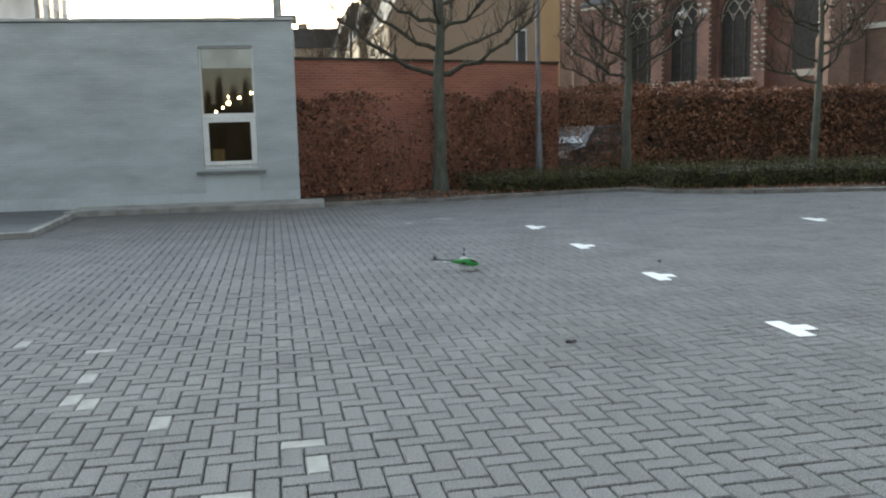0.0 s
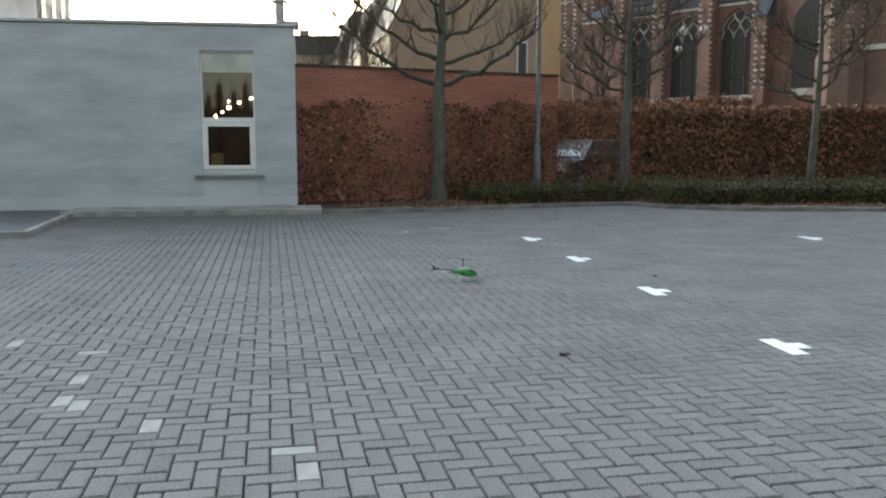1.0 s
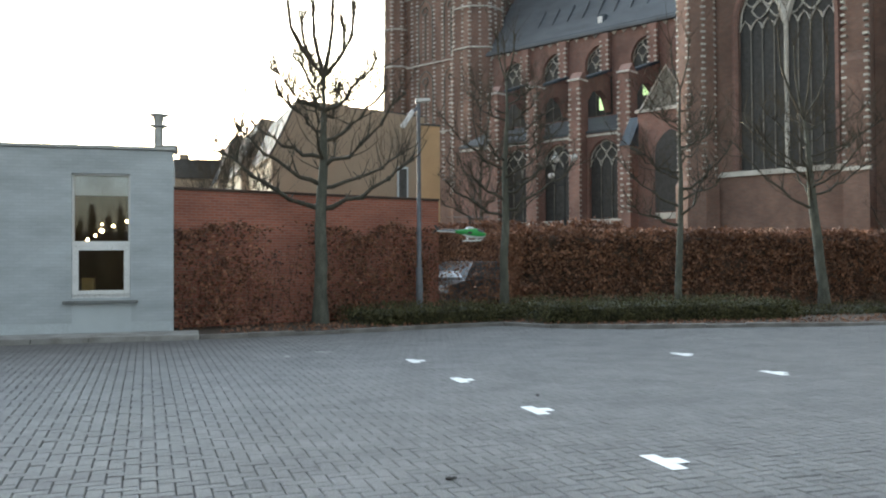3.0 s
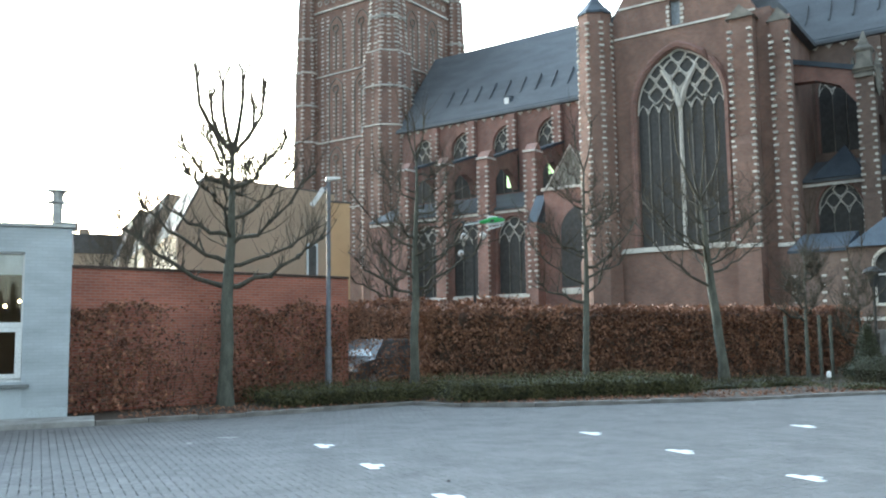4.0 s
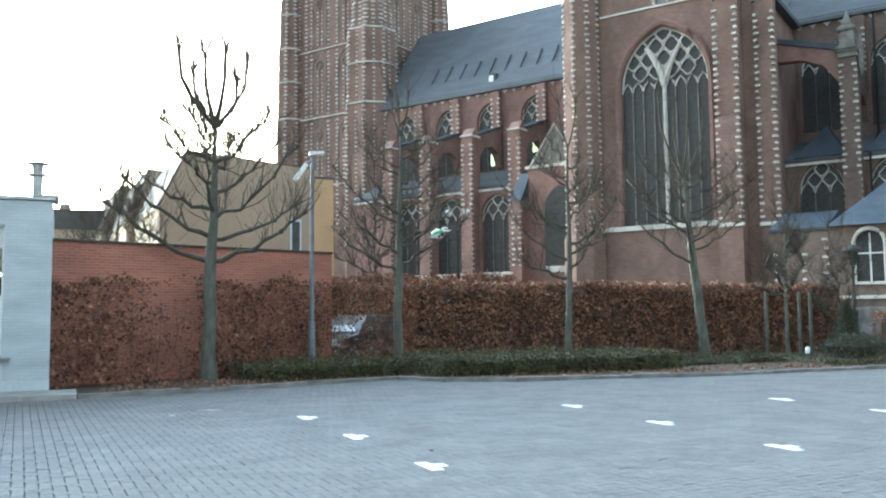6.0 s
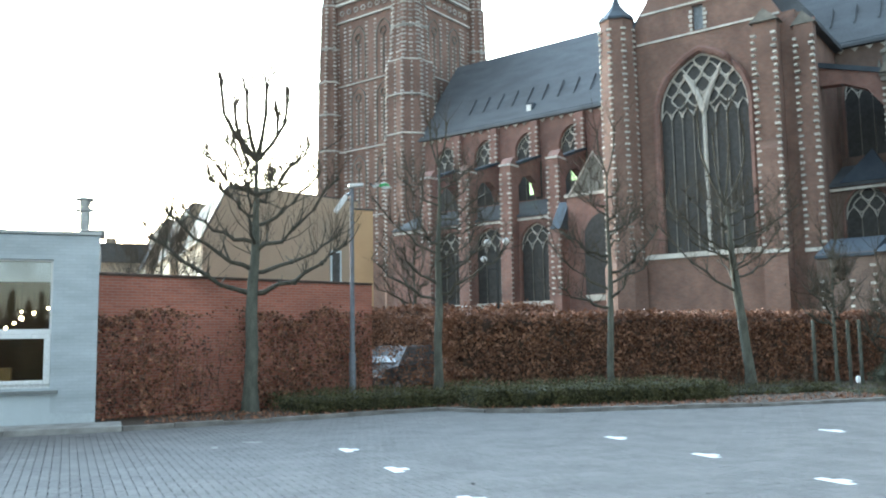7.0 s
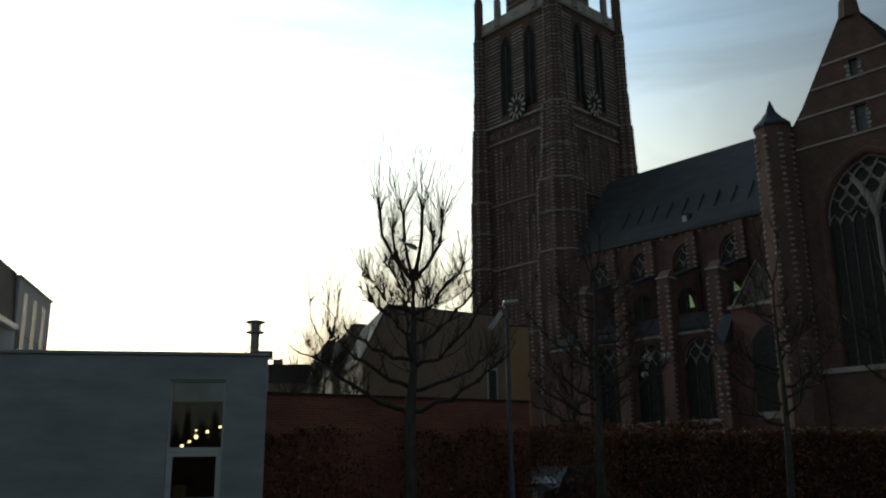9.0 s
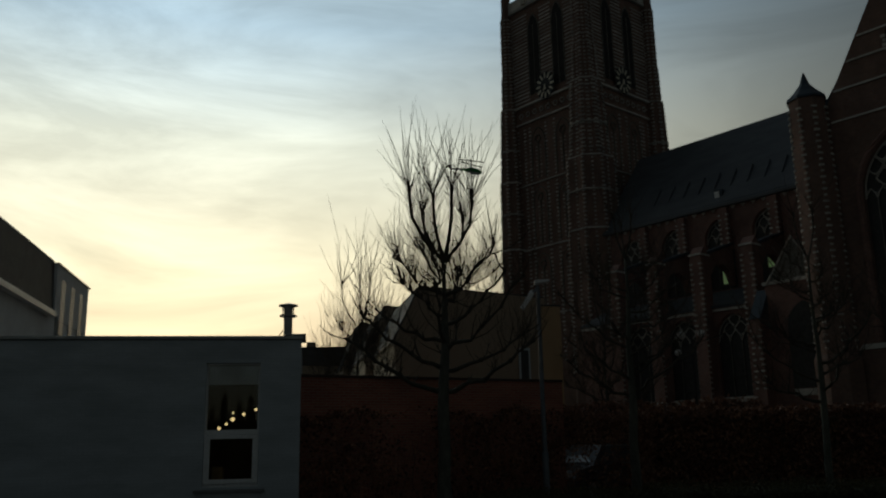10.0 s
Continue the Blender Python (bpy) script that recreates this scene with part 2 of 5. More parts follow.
GRASS = material("lawn", (0.06, 0.12, 0.025), scale=3, rough=0.9, bump=0.8, bump_scale=60)
BROWN_RENDER = material("brown_render", (0.37, 0.285, 0.21), (0.31, 0.24, 0.18), scale=0.8, rough=0.9, bump=0.2)
ORANGE_RENDER = material("ochre_render", (0.52, 0.35, 0.20), (0.45, 0.30, 0.17), scale=1.0, rough=0.9)
CREAM = material("cream_render", (0.70, 0.60, 0.45), (0.60, 0.52, 0.40), scale=1.2, rough=0.9)
TILE = material("dark_roof_tile", (0.075, 0.072, 0.07), scale=2, rough=0.75, bump=0.5, bump_scale=14)
WHITE_RENDER = material("white_render", (0.70, 0.73, 0.76), (0.60, 0.63, 0.66), scale=1, rough=0.85)
IRON = material("black_iron", (0.03, 0.032, 0.034), scale=6, rough=0.55, metal=0.3)
OPAL = material("opal_glass", (0.72, 0.70, 0.67), scale=4, rough=0.8)
GOLD = material("gilding", (0.88, 0.83, 0.68), scale=3, rough=0.5)
CAR_PAINT = material("silver_car_paint", (0.10, 0.10, 0.105), scale=2, rough=0.3, metal=0.5)
CAR_GLASS = material("car_glass", (0.55, 0.56, 0.57), (0.22, 0.23, 0.24), scale=9, rough=0.3, metal=0.9)
RUBBER = material("rubber", (0.02, 0.02, 0.02), scale=9, rough=0.8)
GREEN_PAINT = material("bright_green_plastic", (0.025, 0.33, 0.06), (0.018, 0.26, 0.05), scale=6, rough=0.3, fine=0.03)
WHITE_PLASTIC = material("white_plastic", (0.75, 0.77, 0.75), scale=6, rough=0.35, fine=0.03)
BLACK_PLASTIC = material("black_plastic", (0.022, 0.022, 0.024), scale=6, rough=0.4)
DEBRIS = material("dark_debris", (0.03, 0.027, 0.024), scale=20, rough=0.9)

# ---- building tools ----


def place(ob, parent=None, m=None):
    if parent is not None:
        ob.parent = parent
    if m is not None:
        ob.matrix_basis = m
    return ob


def thing(name, m=None, label="", category="", group="", kind=""):
    ob = tagged(new(name), label, category, group, kind)
    ob.empty_display_size = 0.2
    if m is not None:
        ob.matrix_basis = m
    return ob


def part(name, bm, mat, parent=None, label="", smooth=False, kind=""):
    me = bpy.data.meshes.new(name)
    bmesh.ops.recalc_face_normals(bm, faces=bm.faces)
    bm.to_mesh(me)
    bm.free()
    for mm in (mat if isinstance(mat, (list, tuple)) else [mat]):
        me.materials.append(mm)
    if smooth:
        me.polygons.foreach_set("use_smooth", [True] * len(me.polygons))
    ob = new(name, me)
    if parent is not None:
        ob.parent = parent
    return tagged(ob, label, kind=kind)


def mesh_part(name, verts, faces, mat, parent=None, label="", kind="", smooth=False):
    me = bpy.data.meshes.new(name)
    me.from_pydata(verts, [], faces)
    me.materials.append(mat)
    if smooth:
        me.polygons.foreach_set("use_smooth", [True] * len(me.polygons))
    me.update()
    ob = new(name, me)
    if parent is not None:
        ob.parent = parent
    return tagged(ob, label, kind=kind)


def box(x0, x1, y0, y1, z0, z1, bevel=0.0, bm=None, m=None):
    bm2 = bmesh.new()
    vs = bmesh.ops.create_cube(bm2, size=1)["verts"]
    for v in vs:
        v.co = Vector((x0 + (v.co.x + 0.5) * (x1 - x0), y0 + (v.co.y + 0.5) * (y1 - y0), z0 + (v.co.z + 0.5) * (z1 - z0)))
    if bevel:
        bmesh.ops.bevel(bm2, geom=bm2.edges[:], offset=bevel, segments=2, affect='EDGES', profile=0.6)
    return merge(bm, bm2, m)


def merge(bm, bm2, m=None):
    if m is not None:
        bmesh.ops.transform(bm2, matrix=m, verts=bm2.verts)
    if bm is None:
        return bm2
    me = bpy.data.meshes.new("tmp")
    bm2.to_mesh(me)
    bm2.free()
    bm.from_mesh(me)
    bpy.data.meshes.remove(me)
    return bm


def prism(outline, y0, y1, holes=(), bm=None, m=None):
    """A flat outline in x and z, with holes, given thickness along y."""
    b = bmesh.new()
    edges = []
    for loop in (outline, *holes):
        vs = [b.verts.new((x, y0, z)) for x, z in loop]
        edges += [b.edges.new((vs[i], vs[(i + 1) % len(vs)])) for i in range(len(vs))]
    bmesh.ops.triangle_fill(b, use_beauty=True, use_dissolve=False, edges=edges)
    ret = bmesh.ops.extrude_face_region(b, geom=b.faces[:])
    for v in ret["geom"]:
        if isinstance(v, bmesh.types.BMVert):
            v.co.y = y1
    return merge(bm, b, m)


def loft(rings, bm=None, caps=True, m=None):
    b = bmesh.new()
    rows = [[b.verts.new(p) for p in r] for r in rings]
    k = len(rows[0])
    for a, c in zip(rows, rows[1:]):
        for i in range(k):
            b.faces.new((a[i], a[(i + 1) % k], c[(i + 1) % k], c[i]))
    if caps:
        for r in (rows[0], rows[-1]):
            try:
                b.faces.new(r)
            except ValueError:
                pass
    return merge(bm, b, m)


def ring(x, y, z, r, k=12, ry=None, turn=0.0):
    ry = r if ry is None else ry
    return [(x + r * math.cos(turn + 2 * math.pi * i / k), y + ry * math.sin(turn + 2 * math.pi * i / k), z) for i in range(k)]


def tube_data(points, radii, k, verts, faces):
    """Adds a tapered tube along the points to the lists."""
    pts = [Vector(p) for p in points]
    base = len(verts)
    for i, p in enumerate(pts):
        d = (pts[min(i + 1, len(pts) - 1)] - pts[max(i - 1, 0)]).normalized()
        a = d.orthogonal().normalized()
        c = d.cross(a)
        for j in range(k):
            ang = 2 * math.pi * j / k
            verts.append(tuple(p + (a * math.cos(ang) + c * math.sin(ang)) * radii[i]))
    for i in range(len(pts) - 1):
        for j in range(k):
            faces.append((base + i * k + j, base + i * k + (j + 1) % k, base + (i + 1) * k + (j + 1) % k, base + (i + 1) * k + j))
    faces.append(tuple(base + (len(pts) - 1) * k + j for j in range(k)))
    return verts, faces


def tube(points, r, k=6, bm=None, m=None):
    v, f = tube_data(points, [r] * len(points) if isinstance(r, (int, float)) else r, k, [], [])
    b = bmesh.new()
    vs = [b.verts.new(p) for p in v]
    for q in f:
        b.faces.new([vs[i] for i in q])
    return merge(bm, b, m)


def arch_half(half, rise, h):
    """Half the width of a two-centred arch at a height over its spring."""
    r = (half * half + rise * rise) / (2 * half)
    return max(0.0, half - r + math.sqrt(max(0.0, r * r - h * h)))


def pointed(cx, half, z0, spring, apex, n=7):
    """A pointed-arch outline, from the foot round to the foot."""
    rise = apex - spring
    hs = [rise * math.sin(i / n * math.pi / 2) for i in range(n + 1)]
    right = [(cx + arch_half(half, rise, h), spring + h) for h in hs[:-1]]
    left = [(2 * cx - x, z) for x, z in reversed(right)]
    return [(cx + half, z0)] + right + [(cx, apex)] + left + [(cx - half, z0)]


def leaf_cloud(count, sampler, size, seed):
    """Verts and faces of many small bent leaves; the sampler gives a place, or None."""
    rng = random.Random(seed)
    verts, faces = [], []
    for _ in range(count):
        p = sampler(rng)
        if p is None:
            continue
        s = size * rng.uniform(0.6, 1.3)
        d = Vector((rng.gauss(0, 1), rng.gauss(0, 1), rng.gauss(-0.2, 0.8))).normalized()
        a = d.orthogonal().normalized() * s * 0.34
        a = Matrix.Rotation(rng.uniform(0, 6.28), 3, d) @ a
        up = d.cross(a).normalized() * s * 0.10
        p = Vector(p)
        i = len(verts)
        verts += [tuple(p), tuple(p + d * s * 0.5 + a + up), tuple(p + d * s), tuple(p + d * s * 0.5 - a + up)]
        faces += [(i, i + 1, i + 2), (i, i + 2, i + 3)]
    return verts, faces

# ---- ground, kerb, planting bed ----
GRID = 11.3                     # the paving and the parking marks lie at this turn
bm = bmesh.new()
vs = [bm.verts.new(p) for p in ((-900, -900, -0.035), (900, -900, -0.035), (900, 900, -0.035), (-900, 900, -0.035))]
bm.faces.new(vs)
ground = tagged(part("ground", bm, SAND), "grey sandy ground under the paved yard", "ground", kind="structure")

KERB = [(-2.5, 17.68), (0.3, 18.45), (2.8, 19.55), (4.2, 20.05), (5.1, 19.0), (6.6, 18.35), (9.4, 18.3), (11.4, 18.1), (14.0, 18.4), (16.1, 18.6), (19.2, 18.5), (34.0, 19.2)]


def kerb_y(x):
    for (x0, y0), (x1, y1) in zip(KERB, KERB[1:]):
        if x <= x1:
            return y0 + (y1 - y0) * (x - x0) / (x1 - x0)
    return KERB[-1][1]


bm = bmesh.new()
outline = [(x, y + 0.1) for x, y in KERB] + [(34, 29), (-3.4, 29), (-3.4, 18.2)]
vs = [bm.verts.new((x, y, 0.07)) for x, y in outline]
es = [bm.edges.new((vs[i], vs[(i + 1) % len(vs)])) for i in range(len(vs))]
bmesh.ops.triangle_fill(bm, use_beauty=True, edges=es)
tagged(part("planting_bed", bm, SOIL), "bare brown soil of the planting bed behind the kerb", "soil", kind="structure")

kerb = thing("kerb", None, "worn grey concrete kerb along the planting bed", "kerb", kind="structure")
stone_mesh = None
rng = random.Random(5)
for (x0, y0), (x1, y1) in zip(KERB, KERB[1:]):
    length = math.hypot(x1 - x0, y1 - y0)
    count = max(1, round(length / 1.0))
    step = length / count
    for i in range(count):
        f = (i + 0.5) / count
        if stone_mesh is None:
            b = box(-0.5, 0.5, -0.06, 0.06, -0.2, 0.0, 0.012)
            first = part("kerb_stone", b, CONCRETE, kerb)
            stone_mesh = first.data
            ob = first
        else:
            ob = new("kerb_stone", stone_mesh)
            ob.parent = kerb
        ob.matrix_basis = Matrix.Translation((x0 + (x1 - x0) * f, y0 + (y1 - y0) * f, 0.085 + rng.uniform(-0.015, 0.015))) @ pose(0, 0, 0, rng.uniform(-3, 3), 0, math.degrees(math.atan2(y1 - y0, x1 - x0)) + rng.uniform(-1.5, 1.5)) @ Matrix.Diagonal((step * 0.992, 1, 1, 1))

# ---- grey annex ----
annex_m = pose(-3.19, 18.8, 0, 0, 0, 9)
annex = thing("annex_building", annex_m, "low flat-roofed building of grey painted brick with one tall window", "building")
WX0, WX1, WZ0, WZ1 = -2.00, -0.86, 0.81, 3.40
b = prism([(-14, 0.3), (0, 0.3), (0, 3.90), (-14, 3.90)], 0.0, 0.3, [[(WX0, WZ0), (WX1, WZ0), (WX1, WZ1), (WX0, WZ1)]])
part("wall", b, GREY_BRICK, annex)
part("side_wall", box(-0.3, -0.002, 0.302, 3.4, 0.0, 3.9), GREY_BRICK, annex)
part("rear_wall", box(-14, -0.3, 3.1, 3.4, 0.0, 3.9), GREY_BRICK, annex)
part("end_wall", box(-14.3, -14, 0.0, 3.4, 0.0, 3.9), GREY_BRICK, annex)
b = box(-14, 0, -0.006, 0.3, 0.0, 0.297)
part("plinth", b, GREY_PAINT, annex, "smooth grey painted plinth")
part("apron", box(WX0 + 0.01, WX1 + 0.02, -0.012, 0.0, 0.02, 0.70), GREY_PAINT, annex, "smooth painted panel under the window")
part("roof", box(-14.2, -0.05, 0.05, 3.35, 3.86, 3.915), ASPHALT, annex)
part("roof_edge", box(-14.3, 0.05, -0.05, 0.10, 3.915, 3.985, 0.008), ZINC, annex, "pale metal roof edging")
part("gutter_box", box(-0.35, 0.10, -0.06, 1.3, 3.99, 4.03, 0.01), ZINC, annex)
part("window_sill", box(WX0 - 0.16, WX1 + 0.15, -0.13, 0.12, 0.70, 0.765, 0.008), SILL, annex, "dark stone window sill")
# the window: fixed light with a blind over an opening light
win = part("window", box(WX0, WX0 + 0.045, 0.10, 0.16, WZ0, WZ1), WHITE_PAINT, annex, "white framed window with a half-drawn blind")
part("frame", box(WX1 - 0.045, WX1, 0.10, 0.16, WZ0, WZ1), WHITE_PAINT, win)
part("frame", box(WX0, WX1, 0.10, 0.16, WZ1 - 0.04, WZ1 - 0.001), WHITE_PAINT, win)
part("frame", box(WX0, WX1, 0.09, 0.16, WZ0, WZ0 + 0.07), WHITE_PAINT, win)
part("transom", box(WX0, WX1, 0.05, 0.16, 1.89, 1.99), WHITE_PAINT, win)
for x0, x1, z0, z1 in ((WX0 + 0.005, WX0 + 0.13, 0.885, 1.885), (WX1 - 0.13, WX1 - 0.005, 0.885, 1.885), (WX0 + 0.13, WX1 - 0.13, 0.885, 0.97), (WX0 + 0.13, WX1 - 0.13, 1.80, 1.885)):
    part("casement", box(x0, x1, 0.03, 0.098, z0, z1, 0.006), WHITE_PAINT, win)
pane = part("pane", box(WX0 + 0.05, WX1 - 0.05, 0.125, 0.131, 2.0, WZ1 - 0.05), GLASS, win)
pane2 = part("pane", box(WX0 + 0.13, WX1 - 0.13, 0.06, 0.066, 0.96, 1.81), GLASS, win)
pane.visible_shadow = pane2.visible_shadow = False
part("blind", box(WX0 + 0.05, WX1 - 0.05, 0.17, 0.18, 2.95, WZ1 - 0.05), BLIND, win, "pale roller blind, drawn a little way down")
# dim room behind the window
part("room_back", box(-4.2, -0.35, 2.9, 3.05, 0.3, 3.8), ROOM, annex)
part("room_floor", box(-4.2, -0.35, 0.32, 2.9, 0.25, 0.3), ROOM, annex)
part("room_ceiling", box(-4.2, -0.35, 0.32, 2.9, 3.75, 3.8), ROOM_PALE, annex)
part("room_side", box(-4.3, -4.2, 0.32, 2.9, 0.3, 3.8), ROOM, annex)
stool = tagged(place(part("cupboard", box(-1.86, -1.62, 0.5, 0.85, 0.3, 1.22, 0.01), ROOM_WOOD), None, annex_m), "pale wooden cupboard standing inside behind the window", "cupboard")
bulbs = ((-1.45, 2.2, 0.045), (-1.73, 2.01, 0.034), (-1.58, 2.10, 0.03), (-1.22, 2.31, 0.034), (-0.96, 2.41, 0.032), (-1.45, 2.34, 0.022))
for i, (x, z, r) in enumerate(bulbs):
    lamp = thing("pendant_lamp", annex_m @ pose(x * 1.02, 0.75, z + 0.03), "lit warm globe bulb hanging inside behind the glass", "lamp", "pendant lamps in the room")
    bb = bmesh.new()
    bmesh.ops.create_uvsphere(bb, u_segments=14, v_segments=8, radius=r)
    part("bulb", bb, BULB, lamp, smooth=True)
    part("cord", tube([(0, 0, r), (0, 0, 3.74 - z)], 0.005, 5), IRON, lamp)
# flue on the annex roof
flue = thing("roof_flue", pose(-3.62, 19.5, 3.91), "metal roof flue with a flat rain cap and a stay", "flue")
part("pipe", loft([ring(0, 0, 0, 0.10, 16), ring(0, 0, 0.62, 0.10, 16)]), ZINC, flue, smooth=False)
part("collar", loft([ring(0, 0, 0.60, 0.12, 16), ring(0, 0, 0.62, 0.20, 16), ring(0, 0, 0.65, 0.20, 16), ring(0, 0, 0.66, 0.11, 16)]), ZINC, flue)
part("cap", loft([ring(0, 0, 0.86, 0.22, 16), ring(0, 0, 0.885, 0.22, 16), ring(0, 0, 0.93, 0.03, 16)]), ZINC, flue)
for a in range(4):
    part("cap_leg", tube([(0.14 * math.cos(a * 1.571 + 0.7), 0.14 * math.sin(a * 1.571 + 0.7), 0.64), (0.14 * math.cos(a * 1.571 + 0.7), 0.14 * math.sin(a * 1.571 + 0.7), 0.87)], 0.012, 5), ZINC, flue)
part("head", loft([ring(0, 0, 0.66, 0.10, 16), ring(0, 0, 0.86, 0.11, 16)]), ZINC, flue)
part("stay", tube([(-0.1, -0.05, 0.3), (-0.3, -0.1, 0.0)], 0.012, 5), ZINC, flue)

# raised step before the annex and the ramp beside it
ledge = thing("raised_step", annex_m, "low concrete step along the foot of the annex", "step", kind="structure")
for i in range(5):
    part("kerb_stone", box(-4.6 + i * 1.02, -3.59 + i * 1.02, -1.32, -1.18, -0.1, 0.11, 0.015), PALE_CONCRETE, ledge)
part("step_surface", box(-4.6, 0.5, -1.18, -0.008, -0.05, 0.095), PALE_CONCRETE, ledge)
ramp = thing("asphalt_ramp", pose(-6.45, 13.25, 0, 0, 0, 13), "dark asphalt strip edged with pale kerb stones", "ramp", kind="structure")
part("ramp_surface", box(-8, -0.13, 0.13, 5.2, -0.05, 0.05), RAMP_SURFACE, ramp)
for i in range(5):
    part("kerb_stone", box(-0.12, 0.0, 0.02 + i * 1.05, 1.06 + i * 1.05, -0.1, 0.10, 0.015), PALE_CONCRETE, ramp)
for i in range(7):
    part("kerb_stone", box(-1.05 - i * 1.05, -0.01 - i * 1.05, 0.0, 0.12, -0.1, 0.10, 0.015), PALE_CONCRETE, ramp)
stub = thing("kerb_block", pose(-5.75, 10.7, 0, 0, 0, 13), "short pale concrete kerb block lying on the paving", "kerb")
part("kerb_stone", box(-1.0, 0.0, -0.06, 0.06, -0.02, 0.09, 0.015), PALE_CONCRETE, stub)

# ---- red garden wall ----
gwall_m = pose(-3.4, 19.9, 0, 0, 0, 28)
gwall = thing("garden_wall", gwall_m, "tall red brick garden wall with a dark coping", "wall", kind="structure")
part("brickwork", box(0.0, 7.35, 0.0, 0.24, 0.0, 3.19), RED_BRICK, gwall)
for i in range(15):
    part("coping_stone", box(i * 0.49, i * 0.49 + 0.485, -0.05, 0.29, 3.19, 3.25, 0.01), COPING, gwall)
part("soldier_course", box(0.3, 2.2, -0.004, 0.0, 2.72, 2.80), RED_BRICK, gwall)

# ---- houses behind the wall ----


def back_house(m, length, depth, eave, ridge, wall, front, label, chimney=None):
    """A terraced house: gable end to the yard, front wall down the street, pitched roof."""
    h = thing("terraced_house", m, label, "house", "houses behind the wall")
    part("wall", prism([(0, 0), (length, 0), (length, ridge - 0.35), (0.9, ridge), (0.0, eave)], 0.0, 0.3), wall, h)
    part("front_wall", box(-0.006, 0.3, 0.302, depth, 0.0, eave), front, h)
    part("rear_wall", box(length - 0.3, length, 0.302, depth, 0.0, eave), wall, h)
    part("far_wall", prism([(0.3, 0), (length - 0.3, 0), (length - 0.3, ridge - 0.5), (0.9, ridge - 0.1), (0.3, eave)], depth - 0.3, depth), wall, h)
    part("roof", prism([(-0.03, eave - 0.02), (0.87, ridge + 0.01), (length, ridge - 0.34), (length, ridge - 0.29), (0.85, ridge + 0.05), (-0.06, eave + 0.02)], 0.03, depth), TILE, h)
    part("gutter", tube([(-0.07, 0.1, eave - 0.05), (-0.07, depth, eave - 0.05)], 0.04, 6), ZINC, h)
    if chimney:
        part("chimney", box(chimney, chimney + 0.6, 1.0, 1.6, ridge - 0.6, ridge + 0.7), RED_BRICK, h)
    return h


h1 = back_house(pose(-1.75, 29.3, 0, 0, 0, 12), 5.4, 6.0, 5.2, 7.05, BROWN_RENDER, CREAM, "brown rendered end house with a cream street front", None)
h2 = back_house(pose(-3.4, 36.0, 0, 0, 0, 12), 4.0, 6.0, 5.4, 7.5, BROWN_RENDER, CREAM, "dark gabled terraced house with a cream street front", None)
h3 = back_house(pose(-5.2, 43.0, 0, 0, 0, 12), 4.0, 6.0, 5.6, 7.8, BROWN_RENDER, CREAM, "dark gabled terraced house further down the street", None)
wing = thing("house_wing", pose(3.25, 30.4, 0, 0, 0, 12), "ochre rendered side wing of the end house", "house", "houses behind the wall")
part("wall", box(0.0, 0.86, -0.05, 2.0, 0.0, 6.4), ORANGE_RENDER, wing)
part("roof", box(-0.03, 0.9, -0.08, 2.0, 6.4, 6.46), TILE, wing)
sw = part("window", box(-0.75, -0.35, -0.12, -0.02, 3.7, 4.9), GREY_PAINT, wing, "small white framed window")
part("pane", box(-0.69, -0.41, -0.126, -0.122, 3.78, 4.82), DARK_GLASS, sw)
far_roof = thing("far_house", pose(-9.6, 46.0, 0, 0, 0, 6), "low dark house with a long roof far down the street", "house")
part("wall", box(0, 5.0, 0, 5, 0, 6.0), BROWN_RENDER, far_roof)
part("roof", prism([(-0.2, 6.0), (5.2, 6.0), (4.6, 7.0), (0.3, 7.0)], -0.1, 5.1), TILE, far_roof)
part("chimney", box(2.0, 2.5, 1.0, 1.5, 6.6, 7.4), BROWN_RENDER, far_roof)

# ---- white house with slate mansard beyond the annex ----
mans = thing("corner_house", pose(-11.7, 21.3, 0, 0, 0, 10.4), "white rendered house with a dark slate mansard roof and white gutter", "house")
part("wall", box(-9, 0, 0.5, 11.2, 0.0, 6.0), WHITE_RENDER, mans)
part("mansard", prism([(-9, 6.05), (0.0, 6.05), (-0.08, 7.85), (-9, 8.6)], 0.45, 6.6), TILE, mans)
part("gutter", box(-0.1, 0.22, 0.4, 6.2, 5.9, 6.08, 0.02), WHITE_PAINT, mans)
gab = part("dormer", box(-2.0, 0.03, 6.62, 11.2, 5.95, 7.75, 0.0), WHITE_RENDER, mans, "white dormer wall with three slit windows")
for i in range(3):
    part("slit_window", box(0.02, 0.036, 7.3 + i * 1.3, 7.8 + i * 1.3, 4.9, 7.35), PALE_GLASS, gab)
part("dormer_roof", box(-2.1, 0.08, 6.6, 11.3, 7.75, 7.80), ZINC, gab)
part("downpipe", tube([(0.2, 6.3, 5.95), (0.2, 6.3, 0)], 0.05, 8), ZINC, mans)

# ---- the church ----
KS = 1.5


def X(u):
    return KS * u


def Z(z):
    return KS * z - 0.75


church_m = Matrix.Translation((54 * math.sin(radians(49.5)), 54 * math.cos(radians(49.5)), 0)) @ pose(0, 0, 0, 0, 0, -49.5)
church = thing("church", church_m, "large Gothic brick church with pale stone dressings and slate roofs", "church")


def cbox(u0, u1, w0, w1, z0, z1, bevel=0.0, bm=None):
    return box(X(u0), X(u1), X(w0), X(w1), Z(z0), Z(z1), bevel, bm)


def arch(u, half, z0, spring, apex):
    return pointed(X(u), KS * half, Z(z0), Z(spring), Z(apex))


